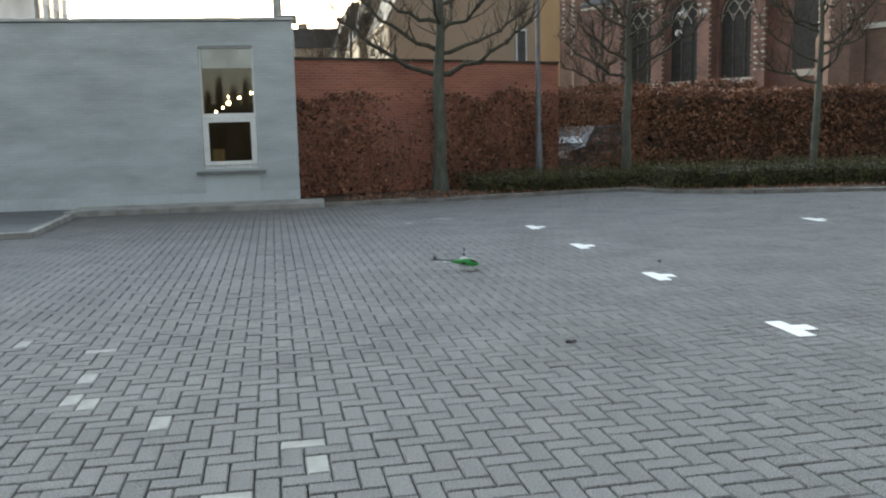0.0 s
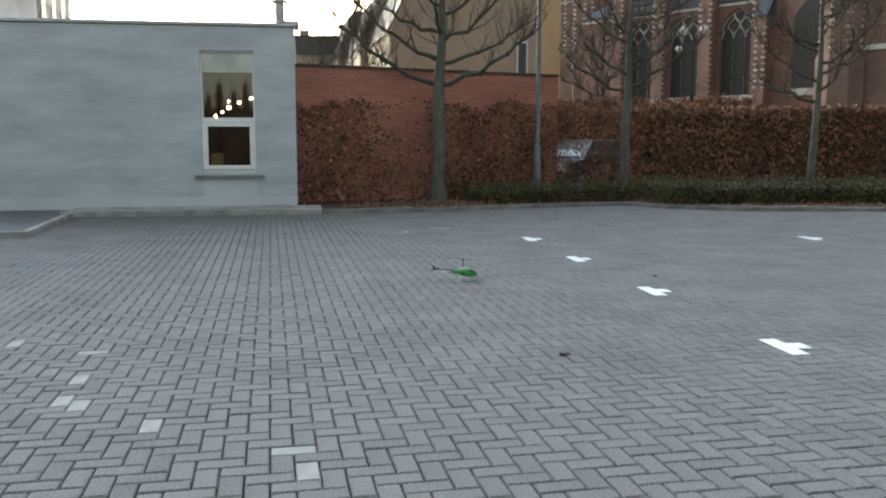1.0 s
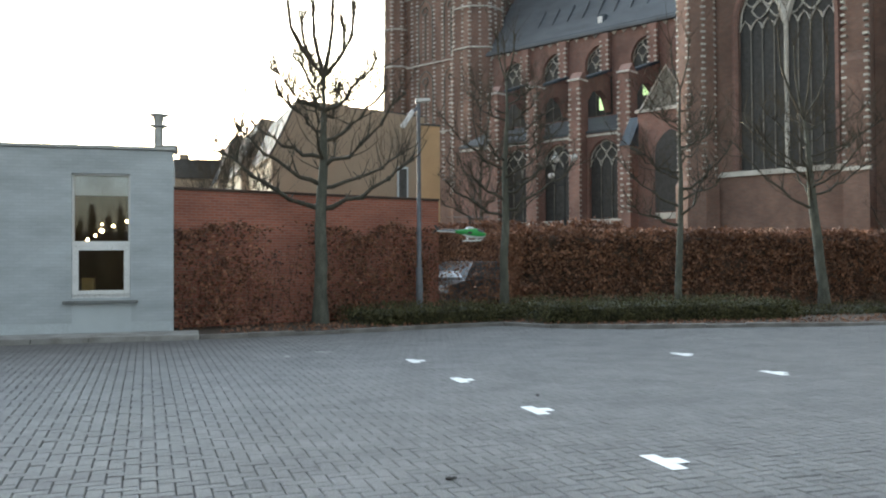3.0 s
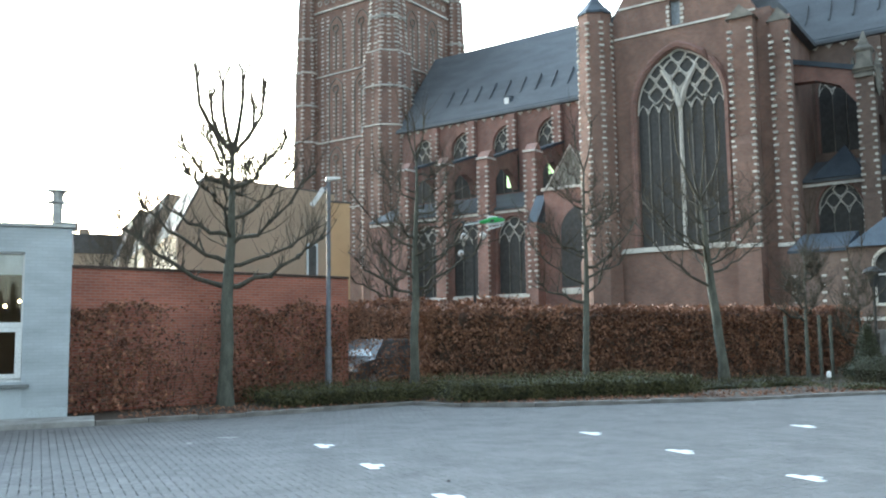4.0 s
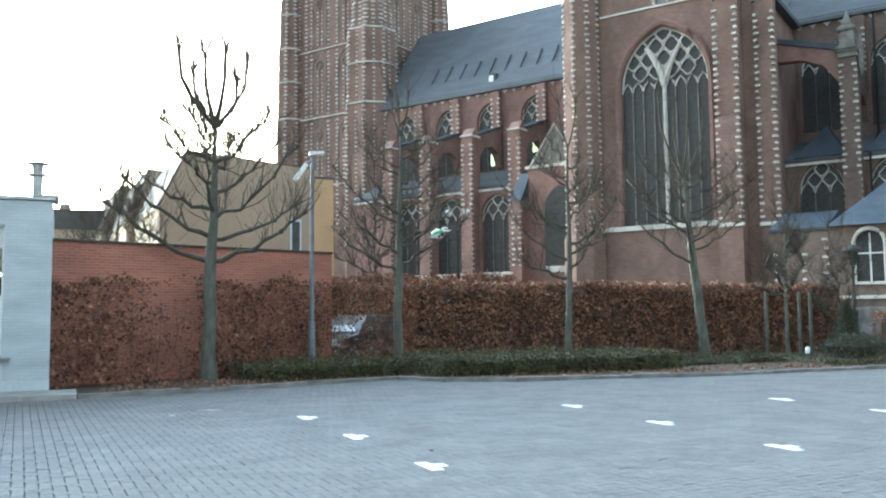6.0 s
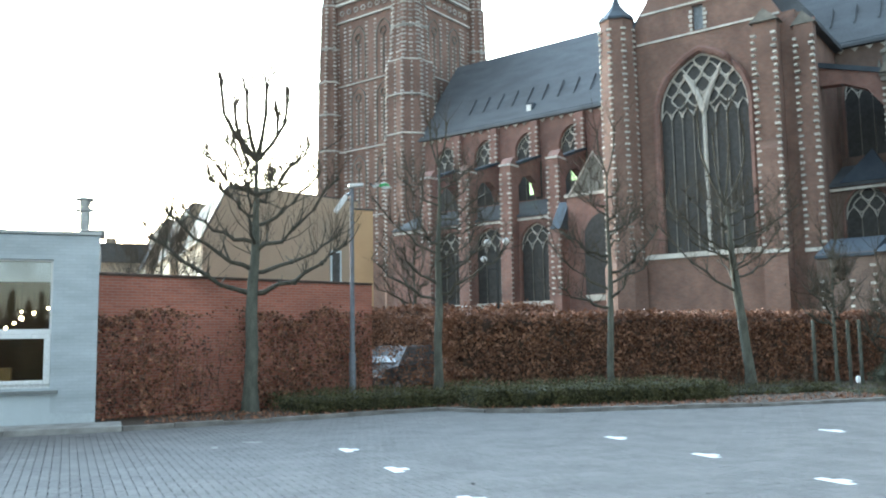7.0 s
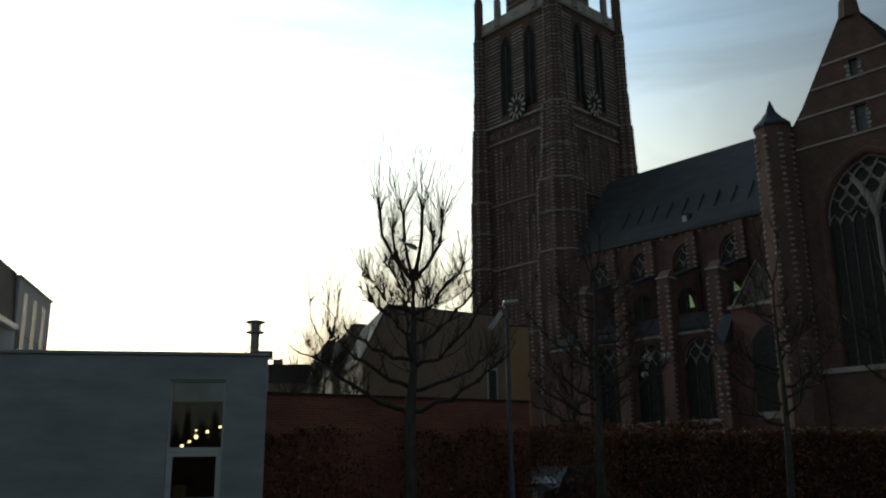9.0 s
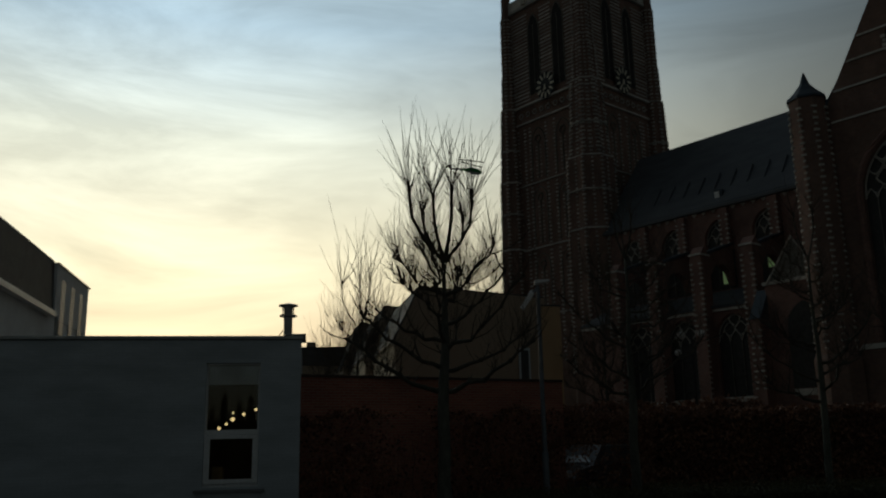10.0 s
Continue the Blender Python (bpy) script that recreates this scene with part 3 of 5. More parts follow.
def stones(edges, z0, z1, step=0.27, long=0.20, short=0.11, h=0.09, thick=0.045, faces="f"):
    """Alternating corner stones, proud of the brick: (u, w, du): a corner and the way along the front."""
    b = bmesh.new()
    rng = random.Random(int(abs(edges[0][0]) * 1000))
    n = int((z1 - z0) / step)
    for u, w, du in edges:
        for i in range(n):
            z = z0 + i * step + rng.uniform(-0.02, 0.02)
            k = (long if i % 2 else short) * rng.uniform(0.85, 1.1)
            a, c = sorted((u - 0.02 * du, u + du * k))
            cbox(a, c, w - thick, w + 0.12, z, z + h, 0, b)
    return b


def gothic_window(u, half, z0, spring, apex, w, lights, label="", big=False, glow=None, frame=0.10):
    """Glass, mullions and tracery standing in an opening of the wall at depth w."""
    cx, hw = X(u), KS * half
    win = part("window", prism(arch(u, half, z0, spring, apex), X(w) + 0.35, X(w) + 0.40), DARK_GLASS, church, label)
    y = X(w) + 0.26
    r = 0.11 if big else 0.075
    bar = bmesh.new()
    if big:
        part("central_mullion", tube([(cx, y, Z(z0)), (cx, y, Z(spring) + 0.3)], 0.15, 8), STONE, win)
    for i in range(1, lights):
        x = cx - hw + 2 * hw * i / lights
        if big and i == lights // 2:
            continue
        tube([(x, y, Z(z0)), (x, y, Z(spring))], 0.045 if big else 0.035, 6, bar)
    part("mullion_work", bar, GREY_STONE if big else PIER_STONE, win, kind="stuff")
    tr = bmesh.new()
    step = 2 * hw / lights
    rise = Z(apex) - Z(spring)
    zs = Z(spring) - 0.35 * step
    thick = r * 0.62
    for i in range(lights):
        x0 = cx - hw + step * i
        tube([(x0, y, zs), (x0 + step * 0.14, y, zs + step * 0.42), (x0 + step * 0.5, y, zs + step * 0.85), (x0 + step * 0.86, y, zs + step * 0.42), (x0 + step, y, zs)], thick, 5, tr)
    # a net of cusped cells over the lights, row by row up into the point
    k = 0
    if big:
        zs, step = zs + 0.25 * step, step * 1.45
    while zs + step * (0.95 + 0.78 * k) < Z(apex) - 0.3 * step:
        z = zs + step * (0.95 + 0.78 * k)
        for i in range(-lights, lights + 1):
            x = cx + (i + (0.5 if ((1 if big else lights) + k) % 2 else 0.0)) * step
            if abs(x - cx) + step * 0.30 > arch_half(hw, rise, max(0.0, z - Z(spring))):
                continue
            ringed = []
            for q in range(17):
                a = q * math.pi / 8
                rad = step * (0.50 - 0.10 * abs(math.sin(2 * a)))
                px, pz = x + rad * math.cos(a), z + rad * 1.08 * math.sin(a)
                lim = arch_half(hw, rise, max(0.0, pz - Z(spring)))
                ringed.append((min(max(px, cx - lim), cx + lim), y, min(pz, Z(apex))))
            tube(ringed, thick, 5, tr)
        k += 1
    tube([(px, y, pz) for px, pz in arch(u, half - 0.03, spring, spring, apex - 0.05)[1:-1]], thick, 5, tr)
    if big:
        for sgn in (-1, 1):
            tube([(cx, y - 0.03, Z(spring) - 0.1), (cx + sgn * 0.32, y - 0.03, Z(spring) + 0.95), (cx + sgn * 0.8, y - 0.03, Z(spring) + 1.9), (cx + sgn * 1.25, y - 0.03, Z(spring) + 2.6)], [0.24, 0.2, 0.15, 0.09], 6, tr)
    part("tracery", tr, STONE, win, kind="stuff")
    hood = arch(u, half + frame * 0.5, z0, spring, apex + frame * 0.6)
    part("reveal", tube([(x, X(w) - 0.02, z) for x, z in hood], KS * frame * 0.5, 6), CHURCH_BRICK, win)
    # a glowing sheet before the glass stands in for daylight from beyond
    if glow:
        part("glow_pane", prism(arch(u + glow[0], glow[1], glow[2], glow[3], glow[4]), X(w) + 0.33, X(w) + 0.345), GREEN_GLASS, win, "green glass sheet made to glow in place of daylight from beyond")
    return win


# transept gable front, with its great window
UC = -12.95
front = [(X(-17.2), Z(0.4)), (X(-8.9), Z(0.4)), (X(-8.9), Z(15.05)), (X(-9.45), Z(15.05)), (X(UC + 0.25), Z(20.75)), (X(UC - 0.25), Z(20.75)), (X(-16.45), Z(15.05)), (X(-17.2), Z(15.05))]
rect = lambda a, b, c, d: [(X(a), Z(c)), (X(b), Z(c)), (X(b), Z(d)), (X(a), Z(d))]
part("transept_front", prism(front, 0, 1.0, [arch(UC, 1.97, 5.35, 11.55, 14.1), rect(-13.2, -12.72, 15.15, 16.3), rect(-13.15, -12.78, 17.5, 18.45)]), TRANSEPT_BRICK, church)
gothic_window(UC, 1.97, 5.35, 11.55, 14.1, 0, 8, "great traceried window with a stone mullion", True, frame=0.3)
for z0, z1, a, c in ((15.15, 16.3, -13.2, -12.72), (17.5, 18.45, -13.15, -12.78)):
    gw = part("gable_window", prism(rect(a, c, z0, z1), 0.3, 0.36), PALE_GLASS, church)
    part("surround", stones([(a - 0.02, 0, -1), (c + 0.02, 0, 1)], z0, z1, 0.20, 0.16, 0.11, 0.13), STONE, gw, kind="stuff")
bands = bmesh.new()
for z, a, c in ((15.0, -15.85, -9.5), (16.38, -15.6, -10.25), (17.55, -14.9, -10.95), (18.55, -14.3, -11.5)):
    cbox(a, c, -0.06, 0.05, z, z + 0.09, 0, bands)
part("string_work", bands, STONE, church, "pale stone string courses across the gable", kind="stuff")
part("sill_course", prism([(X(-15.9), Z(5.12)), (X(-10.3), Z(5.12)), (X(-10.4), Z(5.33)), (X(-15.7), Z(5.33))], -0.16, 0.3), STONE, church)
part("base_course", cbox(-16.0, -8.7, -0.14, 0.1, 1.85, 2.02), STONE, church)
part("finial_block", loft([ring(X(UC), 0.4, Z(20.4), 0.75, 8), ring(X(UC), 0.4, Z(21.2), 0.6, 8), ring(X(UC), 0.4, Z(21.5), 0.42, 8), ring(X(UC), 0.4, Z(22.4), 0.42, 8)]), TRANSEPT_BRICK, church)
part("transept_side", cbox(-9.1, -8.75, 0.3, 6.1, 0.4, 15.0), TRANSEPT_BRICK, church)
part("transept_side", cbox(-17.2, -16.85, 0.68, 6.1, 0.4, 15.0), TRANSEPT_BRICK, church)
b = prism([(X(-8.4), Z(14.95)), (X(UC + 0.15), Z(21.05)), (X(-17.3), Z(14.95)), (X(-17.3), Z(14.75)), (X(-8.4), Z(14.75))], 0.95, X(11.5))
part("transept_roof", b, SLATE, church)
# corner turret
tur = part("turret", loft([ring(X(-16.75), -0.3, Z(z), r, 8, turn=0.0) for z, r in ((0.4, 1.5), (4.8, 1.5), (5.0, 1.34), (13.6, 1.3), (14.4, 1.22), (16.3, 1.2))]), TRANSEPT_BRICK, church, "octagonal brick stair turret")
part("spire", loft([ring(X(-16.75), -0.3, Z(z), r, 8, turn=0.0) for z, r in ((16.28, 1.32), (16.4, 1.28), (16.75, 0.75), (17.1, 0.35), (17.7, 0.04))]), LEAD, tur)
b = bmesh.new()
for k in range(8):
    a = k * math.pi / 4
    px, py = X(-16.75) + 1.27 * math.cos(a), -0.3 + 1.27 * math.sin(a)
    for i in range(40):
        z = Z(5.2 + i * 0.27)
        s = 0.17 if i % 2 else 0.10
        box(-s, s, -0.05, 0.08, z, z + 0.13, 0, b, Matrix.Translation((px, py, 0)) @ Matrix.Rotation(a + math.pi / 2, 4, 'Z'))
part("quoining", b, STONE, tur, kind="stuff")
for u0, u1, w0, top in ((-10.45, -9.5, -0.95, 14.6), (-8.95, -8.2, -0.25, 14.3)):
    bt = part("buttress", prism([(X(w0), Z(0.4)), (X(0.3), Z(0.4)), (X(0.3), Z(top + 0.35)), (X(w0 * 0.6), Z(top)), (X(w0 * 0.8), Z(9.6)), (X(w0), Z(9.2))], X(u0), X(u1), m=Matrix(((0, 1, 0, 0), (1, 0, 0, 0), (0, 0, 1, 0), (0, 0, 0, 1)))), TRANSEPT_BRICK, church, "tall stepped brick buttress")
    part("quoining", stones([(u0, w0 * 0.9, 1), (u1, w0 * 0.9, -1)], 5.0, top - 0.3, long=0.17, short=0.10, thick=0.1), STONE, bt, kind="stuff")
    part("cap", prism([(X(u0 - 0.12), Z(top)), (X(u1 + 0.12), Z(top)), (X((u0 + u1) / 2), Z(top + 0.55))], X(w0 * 0.75), 0.35), PIER_STONE, bt)
    part("foot_stone", cbox(u0 - 0.05, u1 + 0.05, w0 - 0.06, w0 + 0.2, 4.95, 5.1), STONE, bt)


def long_side(u0, u1, eave, centres, aisle_centres, piers, aisle_top, pier_top, aisle_half, lit=(), pinnacles=False, brick=CHURCH_BRICK):
    """One long side: clerestory over an aisle with lean-to roof, piers before it and flying buttresses."""
    holes = [arch(c, 0.88, 9.75, 12.7, 13.75) for c in centres]
    part("clerestory_wall", prism(rect(u0, u1, 0.4, eave), X(6.1), X(6.6), holes), brick, church)
    for c in centres:
        gothic_window(c, 0.88, 9.75, 12.7, 13.75, 6.1, 3, glow=lit.get(c) if lit else None)
    ah = [arch(c, aisle_half, 3.75, 6.8, 7.95) for c in aisle_centres]
    part("aisle_wall", prism(rect(u0, u1, 0.4, aisle_top), X(3.4), X(3.8), ah), brick, church)
    for c in aisle_centres:
        gothic_window(c, aisle_half, 3.75, 6.8, 7.95, 3.4, 3)
        part("window_sill", cbox(c - aisle_half - 0.1, c + aisle_half + 0.1, 3.3, 3.6, 3.5, 3.75), STONE, church)
    part("aisle_roof", prism([(X(3.25), Z(aisle_top)), (X(6.2), Z(aisle_top + 1.3)), (X(6.2), Z(aisle_top + 1.15)), (X(3.25), Z(aisle_top - 0.12))], X(u0), X(u1), m=Matrix(((0, 1, 0, 0), (1, 0, 0, 0), (0, 0, 1, 0), (0, 0, 0, 1)))), SLATE, church)
    if pinnacles:
        for c in aisle_centres:
            b = bmesh.new()
            foot = [b.verts.new((X(c + a), X(w), Z(aisle_top + 0.02))) for a, w in ((-1.05, 3.2), (1.05, 3.2), (1.05, 6.1), (-1.05, 6.1))]
            tip = b.verts.new((X(c), X(5.2), Z(aisle_top + 1.75)))
            for q in range(4):
                b.faces.new((foot[q], foot[(q + 1) % 4], tip))
            b.faces.new(foot)
            part("bay_roof", b, LEAD, church, "small blue-grey hipped roof over an aisle bay")
    part("aisle_string", cbox(u0, u1, 3.3, 3.45, aisle_top - 0.3, aisle_top - 0.18), STONE, church)
    cor = bmesh.new()
    i = 0
    while u0 + 0.4 + i * 0.62 < u1:
        c = X(u0 + 0.4 + i * 0.62)
        prism([(c - 0.24, Z(eave) - 0.35), (c, Z(eave) - 0.62), (c + 0.24, Z(eave) - 0.35)], X(6.1) - 0.10, X(6.1), bm=cor)
        i += 1
    part("corbel_table", cor, STONE, church, "small pale corbels under the eaves", kind="stuff")
    part("eaves_gutter", cbox(u0, u1, 5.92, 6.12, eave - 0.05, eave + 0.08), LEAD, church)
    swap = Matrix(((0, 1, 0, 0), (1, 0, 0, 0), (0, 0, 1, 0), (0, 0, 0, 1)))
    for u in piers:
        p = part("pier", prism([(X(2.6), Z(0.4)), (X(3.5), Z(0.4)), (X(3.5), Z(pier_top)), (X(3.05), Z(pier_top + 0.45)), (X(2.68), Z(pier_top)), (X(2.68), Z(7.2)), (X(2.6), Z(7.0))], X(u - 0.33), X(u + 0.33), m=swap), brick, church, "brick pier with alternating pale corner stones")
        part("quoining", stones([(u - 0.33, 2.66, 1), (u + 0.33, 2.66, -1)], 3.9, pier_top - 0.1, 0.27, 0.17, 0.09, 0.09, 0.05), STONE, p, kind="stuff")
        part("cap_stone", cbox(u - 0.37, u + 0.37, 2.6, 3.5, pier_top - 0.06, pier_top + 0.04), TOWER_STONE, p)
        part("foot_stone", cbox(u - 0.4, u + 0.4, 2.5, 2.7, 3.5, 3.66), STONE, p)
        fl = part("flying_buttress", prism([(X(3.0), Z(pier_top - 0.1)), (X(6.1), Z(pier_top + 0.95)), (X(6.1), Z(9.9)), (X(5.7), Z(10.6)), (X(5.0), Z(10.95)), (X(4.2), Z(10.75)), (X(3.5), Z(9.9)), (X(3.0), Z(9.0))], X(u - 0.2), X(u + 0.2), m=swap), brick, church)
        part("coping", prism([(X(3.0), Z(pier_top - 0.08)), (X(6.1), Z(pier_top + 0.97)), (X(6.1), Z(pier_top + 1.12)), (X(3.0), Z(pier_top + 0.07))], X(u - 0.27), X(u + 0.27), m=swap), LEAD, fl)
        if pinnacles:
            pin = part("pinnacle", loft([[(X(u + a * h), X(2.98 + c * h * 1.1), Z(pier_top + z)) for a, c in ((-1, -1), (1, -1), (1, 1), (-1, 1))] for z, h in ((-0.1, 0.36), (0.05, 0.36), (0.12, 0.43), (0.25, 0.43), (0.36, 0.28), (1.0, 0.26), (1.08, 0.34), (1.18, 0.34), (1.3, 0.2), (1.95, 0.03))]), PIER_STONE, p, "weathered grey stone pinnacle with stepped caps")
            part("gablet", prism([(X(u - 0.42), Z(pier_top + 0.22)), (X(u + 0.42), Z(pier_top + 0.22)), (X(u), Z(pier_top + 0.85))], X(2.42), X(2.75)), PIER_STONE, pin)
            for off in (-0.46, 0.46):
                part("side_shaft", loft([ring(X(u + off), X(3.05), Z(pier_top + z), rr, 6) for z, rr in ((-0.9, 0.05), (-0.6, 0.2), (0.3, 0.19), (0.4, 0.26), (0.48, 0.18), (0.95, 0.03))]), PIER_STONE, pin)
            part("downpipe", tube([(X(u + 0.62), X(6.0), Z(eave - 0.1)), (X(u + 0.62), X(6.0), Z(aisle_top + 1.3)), (X(u + 0.62), X(3.2), Z(aisle_top)), (X(u + 0.62), X(3.2), Z(0.6))], 0.075, 6), IRON, p)
        sh = part("wall_shaft", cbox(u - 0.26, u + 0.26, 5.75, 6.15, 11.9, eave - 0.3), brick, church)
        part("quoining", stones([(u - 0.26, 5.75, 1), (u + 0.26, 5.75, -1)], 12.2, eave - 0.5, 0.27, 0.15, 0.09, 0.09, 0.05), STONE, sh, kind="stuff")


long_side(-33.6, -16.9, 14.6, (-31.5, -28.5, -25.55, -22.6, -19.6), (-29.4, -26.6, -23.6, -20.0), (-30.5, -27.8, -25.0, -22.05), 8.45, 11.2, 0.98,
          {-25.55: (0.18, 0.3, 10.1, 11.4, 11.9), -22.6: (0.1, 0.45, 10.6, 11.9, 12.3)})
long_side(-8.9, 10.0, 15.05, (-7.6, -4.65, -1.7, 1.25, 4.2, 7.1), (-7.3, -4.5, -1.6, 1.3, 4.2, 7.1), (-5.95, -3.1, -0.2, 2.75, 5.7, 8.6), 8.1, 12.2, 0.9, {}, True, CHOIR_BRICK)
# roofs of nave and choir, with small roof vents
swap = Matrix(((0, 1, 0, 0), (1, 0, 0, 0), (0, 0, 1, 0), (0, 0, 0, 1)))
for u0, u1, eave, ridge in ((-33.7, -12.0, 14.55, 20.5), (-12.5, 11.0, 15.0, 21.1)):
    part("main_roof", prism([(X(5.85), Z(eave)), (X(10.45), Z(ridge)), (X(15.0), Z(eave)), (X(15.0), Z(eave - 0.2)), (X(5.85), Z(eave - 0.15))], X(u0), X(u1), m=swap), SLATE, church)
    part("far_wall", cbox(u0, u1, 14.6, 14.9, 0.4, eave), CHURCH_BRICK, church)
    b = bmesh.new()
    uu = u0 + 3.5
    slope = (ridge - eave) / 4.6
    while uu < u1 - 1:
        w = 6.75
        z = eave + (w - 5.85) * slope
        prism([(X(w), Z(z)), (X(w + 0.85), Z(z + 0.85 * slope)), (X(w + 0.8), Z(z + 0.85 * slope) + 0.22), (X(w), Z(z) + 0.16)], X(uu) - 0.06, X(uu) + 0.06, bm=b, m=swap)
        uu += 1.05
    part("roof_battening", b, SLATE, church, "short upright battens on the slate roof", kind="stuff")
dm = part("dormer", cbox(-25.75, -25.25, 6.3, 7.2, 14.75, 15.55), LEAD, church, "small pale roof hatch")
part("hatch", cbox(-25.7, -25.4, 6.26, 6.3, 14.85, 15.45), WHITE_PAINT, dm)
# gabled porch bay beside the transept
pb = part("porch_bay", cbox(-21.0, -17.2, 2.2, 3.4, 0.4, 8.9), CHURCH_BRICK, church)
part("porch_gable", prism([(X(-20.7), Z(8.9)), (X(-18.3), Z(8.9)), (X(-19.4), Z(10.9))], X(2.12), X(4.8)), PIER_STONE, pb)
part("gable_coping", tube([(X(-20.85), X(2.1), Z(8.85)), (X(-19.4), X(2.1), Z(11.0)), (X(-18.1), X(2.1), Z(8.85))], 0.11, 6), STONE, pb)
part("porch_string", cbox(-21.1, -17.2, 2.1, 2.3, 8.85, 9.0), STONE, pb)
part("porch_window", prism(arch(-19.2, 0.85, 3.9, 6.7, 7.9), X(2.2) - 0.06, X(2.2) + 0.1), DARK_GLASS, pb)
part("porch_sill", cbox(-20.0, -18.2, 2.05, 2.2, 3.55, 3.85), STONE, pb)
lp = part("pier", cbox(-21.5, -21.0, 1.4, 2.4, 0.4, 7.2), CHURCH_BRICK, church, "short pier with a sloping slate cap")
part("slope_cap", prism([(X(1.35), Z(7.2)), (X(2.4), Z(7.2)), (X(2.4), Z(8.7))], X(-21.55), X(-20.95), m=swap), LEAD, lp)
part("quoining", stones([(-21.5, 1.4, 1), (-21.0, 1.4, -1)], 3.9, 7.1, 0.27, 0.18, 0.1, 0.09), STONE, lp, kind="stuff")
# bridging arch from the transept to the first choir pier
part("bridge_arch", prism([(X(-8.8), Z(13.2)), (X(-6.1), Z(12.4)), (X(-6.1), Z(9.8)), (X(-6.25), Z(11.0)), (X(-6.9), Z(11.9)), (X(-7.8), Z(12.3)), (X(-8.8), Z(12.35))], X(2.7), X(3.2)), CHURCH_BRICK, church)
part("bridge_coping", prism([(X(-8.8), Z(13.2)), (X(-6.1), Z(12.4)), (X(-6.1), Z(12.62)), (X(-8.8), Z(13.42))], X(2.62), X(3.3)), LEAD, church)

# tower
tow = part("tower", cbox(-41.9, -34.55, 6.6, 13.45, 0.4, 33.6), TRANSEPT_BRICK, church, "massive square brick tower banded with pale stone")


def tower_face(kind):
    """Openings, clock and string courses on one face; 'front' looks to the yard, 'side' down the nave."""
    if kind == "front":
        m, half, mid = Matrix.Translation((X(-38.2), X(6.6), 0)), X(3.68), 0
    else:
        m, half, mid = Matrix.Translation((X(-34.55), X(10.1), 0)) @ Matrix.Rotation(math.pi / 2, 4, 'Z'), X(3.4), 0
    st = bmesh.new()
    for z, t, d in ((24.25, 0.10, 0.22), (25.55, 0.14, 0.32), (19.6, 0.08, 0.16), (14.9, 0.08, 0.16), (10.2, 0.08, 0.16), (33.3, 0.2, 0.3)):
        box(-half, half, -d, 0.1, Z(z), Z(z + t), 0, st, m)
    for i in range(9):
        x = -half * 0.72 + i * half * 0.18
        tube([(x + 0.28 * math.cos(q * math.pi / 3), -0.12, Z(24.95) + 0.28 * math.sin(q * math.pi / 3)) for q in range(7)], 0.07, 5, st, m)
    part("string_work", st, TOWER_STONE, tow, kind="stuff")
    for x in (-1.45, 1.45):
        for z0, sp, ap, nm in ((19.9, 22.7, 23.7, "blind_window"), (14.0 + 1.2, 18.4, 19.3, "blind_window"), (26.3, 31.2, 32.6, "belfry_opening"), (10.5, 13.6, 14.5, "blind_window")):
            hw = 0.82 if nm == "belfry_opening" else 0.95
            o = part(nm, prism(pointed(x * 1.2, hw, Z(z0), Z(sp), Z(ap)), -0.03, 0.5, m=m), LOUVRE if nm == "belfry_opening" else TRANSEPT_BRICK, tow)
            t = bmesh.new()
            tube([(px, -0.05, pz) for px, pz in pointed(x * 1.2, hw, Z(z0), Z(sp), Z(ap))], 0.07, 5, t, m)
            if nm == "belfry_opening":
                tube([(x * 1.2, -0.05, Z(z0)), (x * 1.2, -0.05, Z(sp + 0.5))], 0.06, 5, t, m)
                lv = bmesh.new()
                for q in range(10):
                    box(x * 1.2 - hw, x * 1.2 + hw, -0.045, 0.0, Z(z0 + 0.3 + q * 0.5), Z(z0 + 0.42 + q * 0.5), 0, lv, m)
                part("louvre_board", lv, LOUVRE, o, kind="stuff")
            else:
                tube([(x * 1.2 + 0.4 * math.cos(q * math.pi / 3), -0.08, Z(sp) + 0.25 + 0.4 * math.sin(q * math.pi / 3)) for q in range(7)], 0.09, 5, t, m)
                tube([(x * 1.2, -0.06, Z(z0)), (x * 1.2, -0.06, Z(sp))], 0.08, 5, t, m)
            part("surround", t, PIER_STONE, o, kind="stuff")
    b = bmesh.new()
    # bands of stone run right across the piers between the belfry openings
    i = 0
    while 26.0 + i * 0.28 < 33.0:
        for xa, xb in ((-half * 0.93, -1.74 - 0.88), (-1.74 + 0.88, 1.74 - 0.88), (1.74 + 0.88, half * 0.93)):
            k = 0.12 if i % 2 else 0.0
            box(xa + k, xb - k, -0.05, 0.05, Z(26.0 + i * 0.28), Z(26.0 + i * 0.28) + 0.13, 0, b, m)
        i += 1
    for x in (-half * 0.84, -half * 0.66, -1.45 * 1.2 - 1.15, -1.45 * 1.2 - 0.3, -1.45 * 1.2 + 0.3, -1.45 * 1.2 + 1.15, 1.45 * 1.2 - 1.15, 1.45 * 1.2 - 0.3, 1.45 * 1.2 + 0.3, 1.45 * 1.2 + 1.15, half * 0.66, half * 0.84):
        inner = abs(abs(x) - 1.45 * 1.2) < 0.5
        for z0, z1, k in (((10.6, 13.4, 0.10), (15.3, 18.2, 0.10), (20.0, 22.5, 0.10)) if inner else ((7, 24.0, 0.17),)):
            i = 0
            while z0 + i * 0.28 < z1:
                s = k * (1.15 if i % 2 else 0.75)
                box(x - s, x + s, -0.05, 0.05, Z(z0 + i * 0.28), Z(z0 + i * 0.28 + 0.09), 0, b, m)
                i += 1
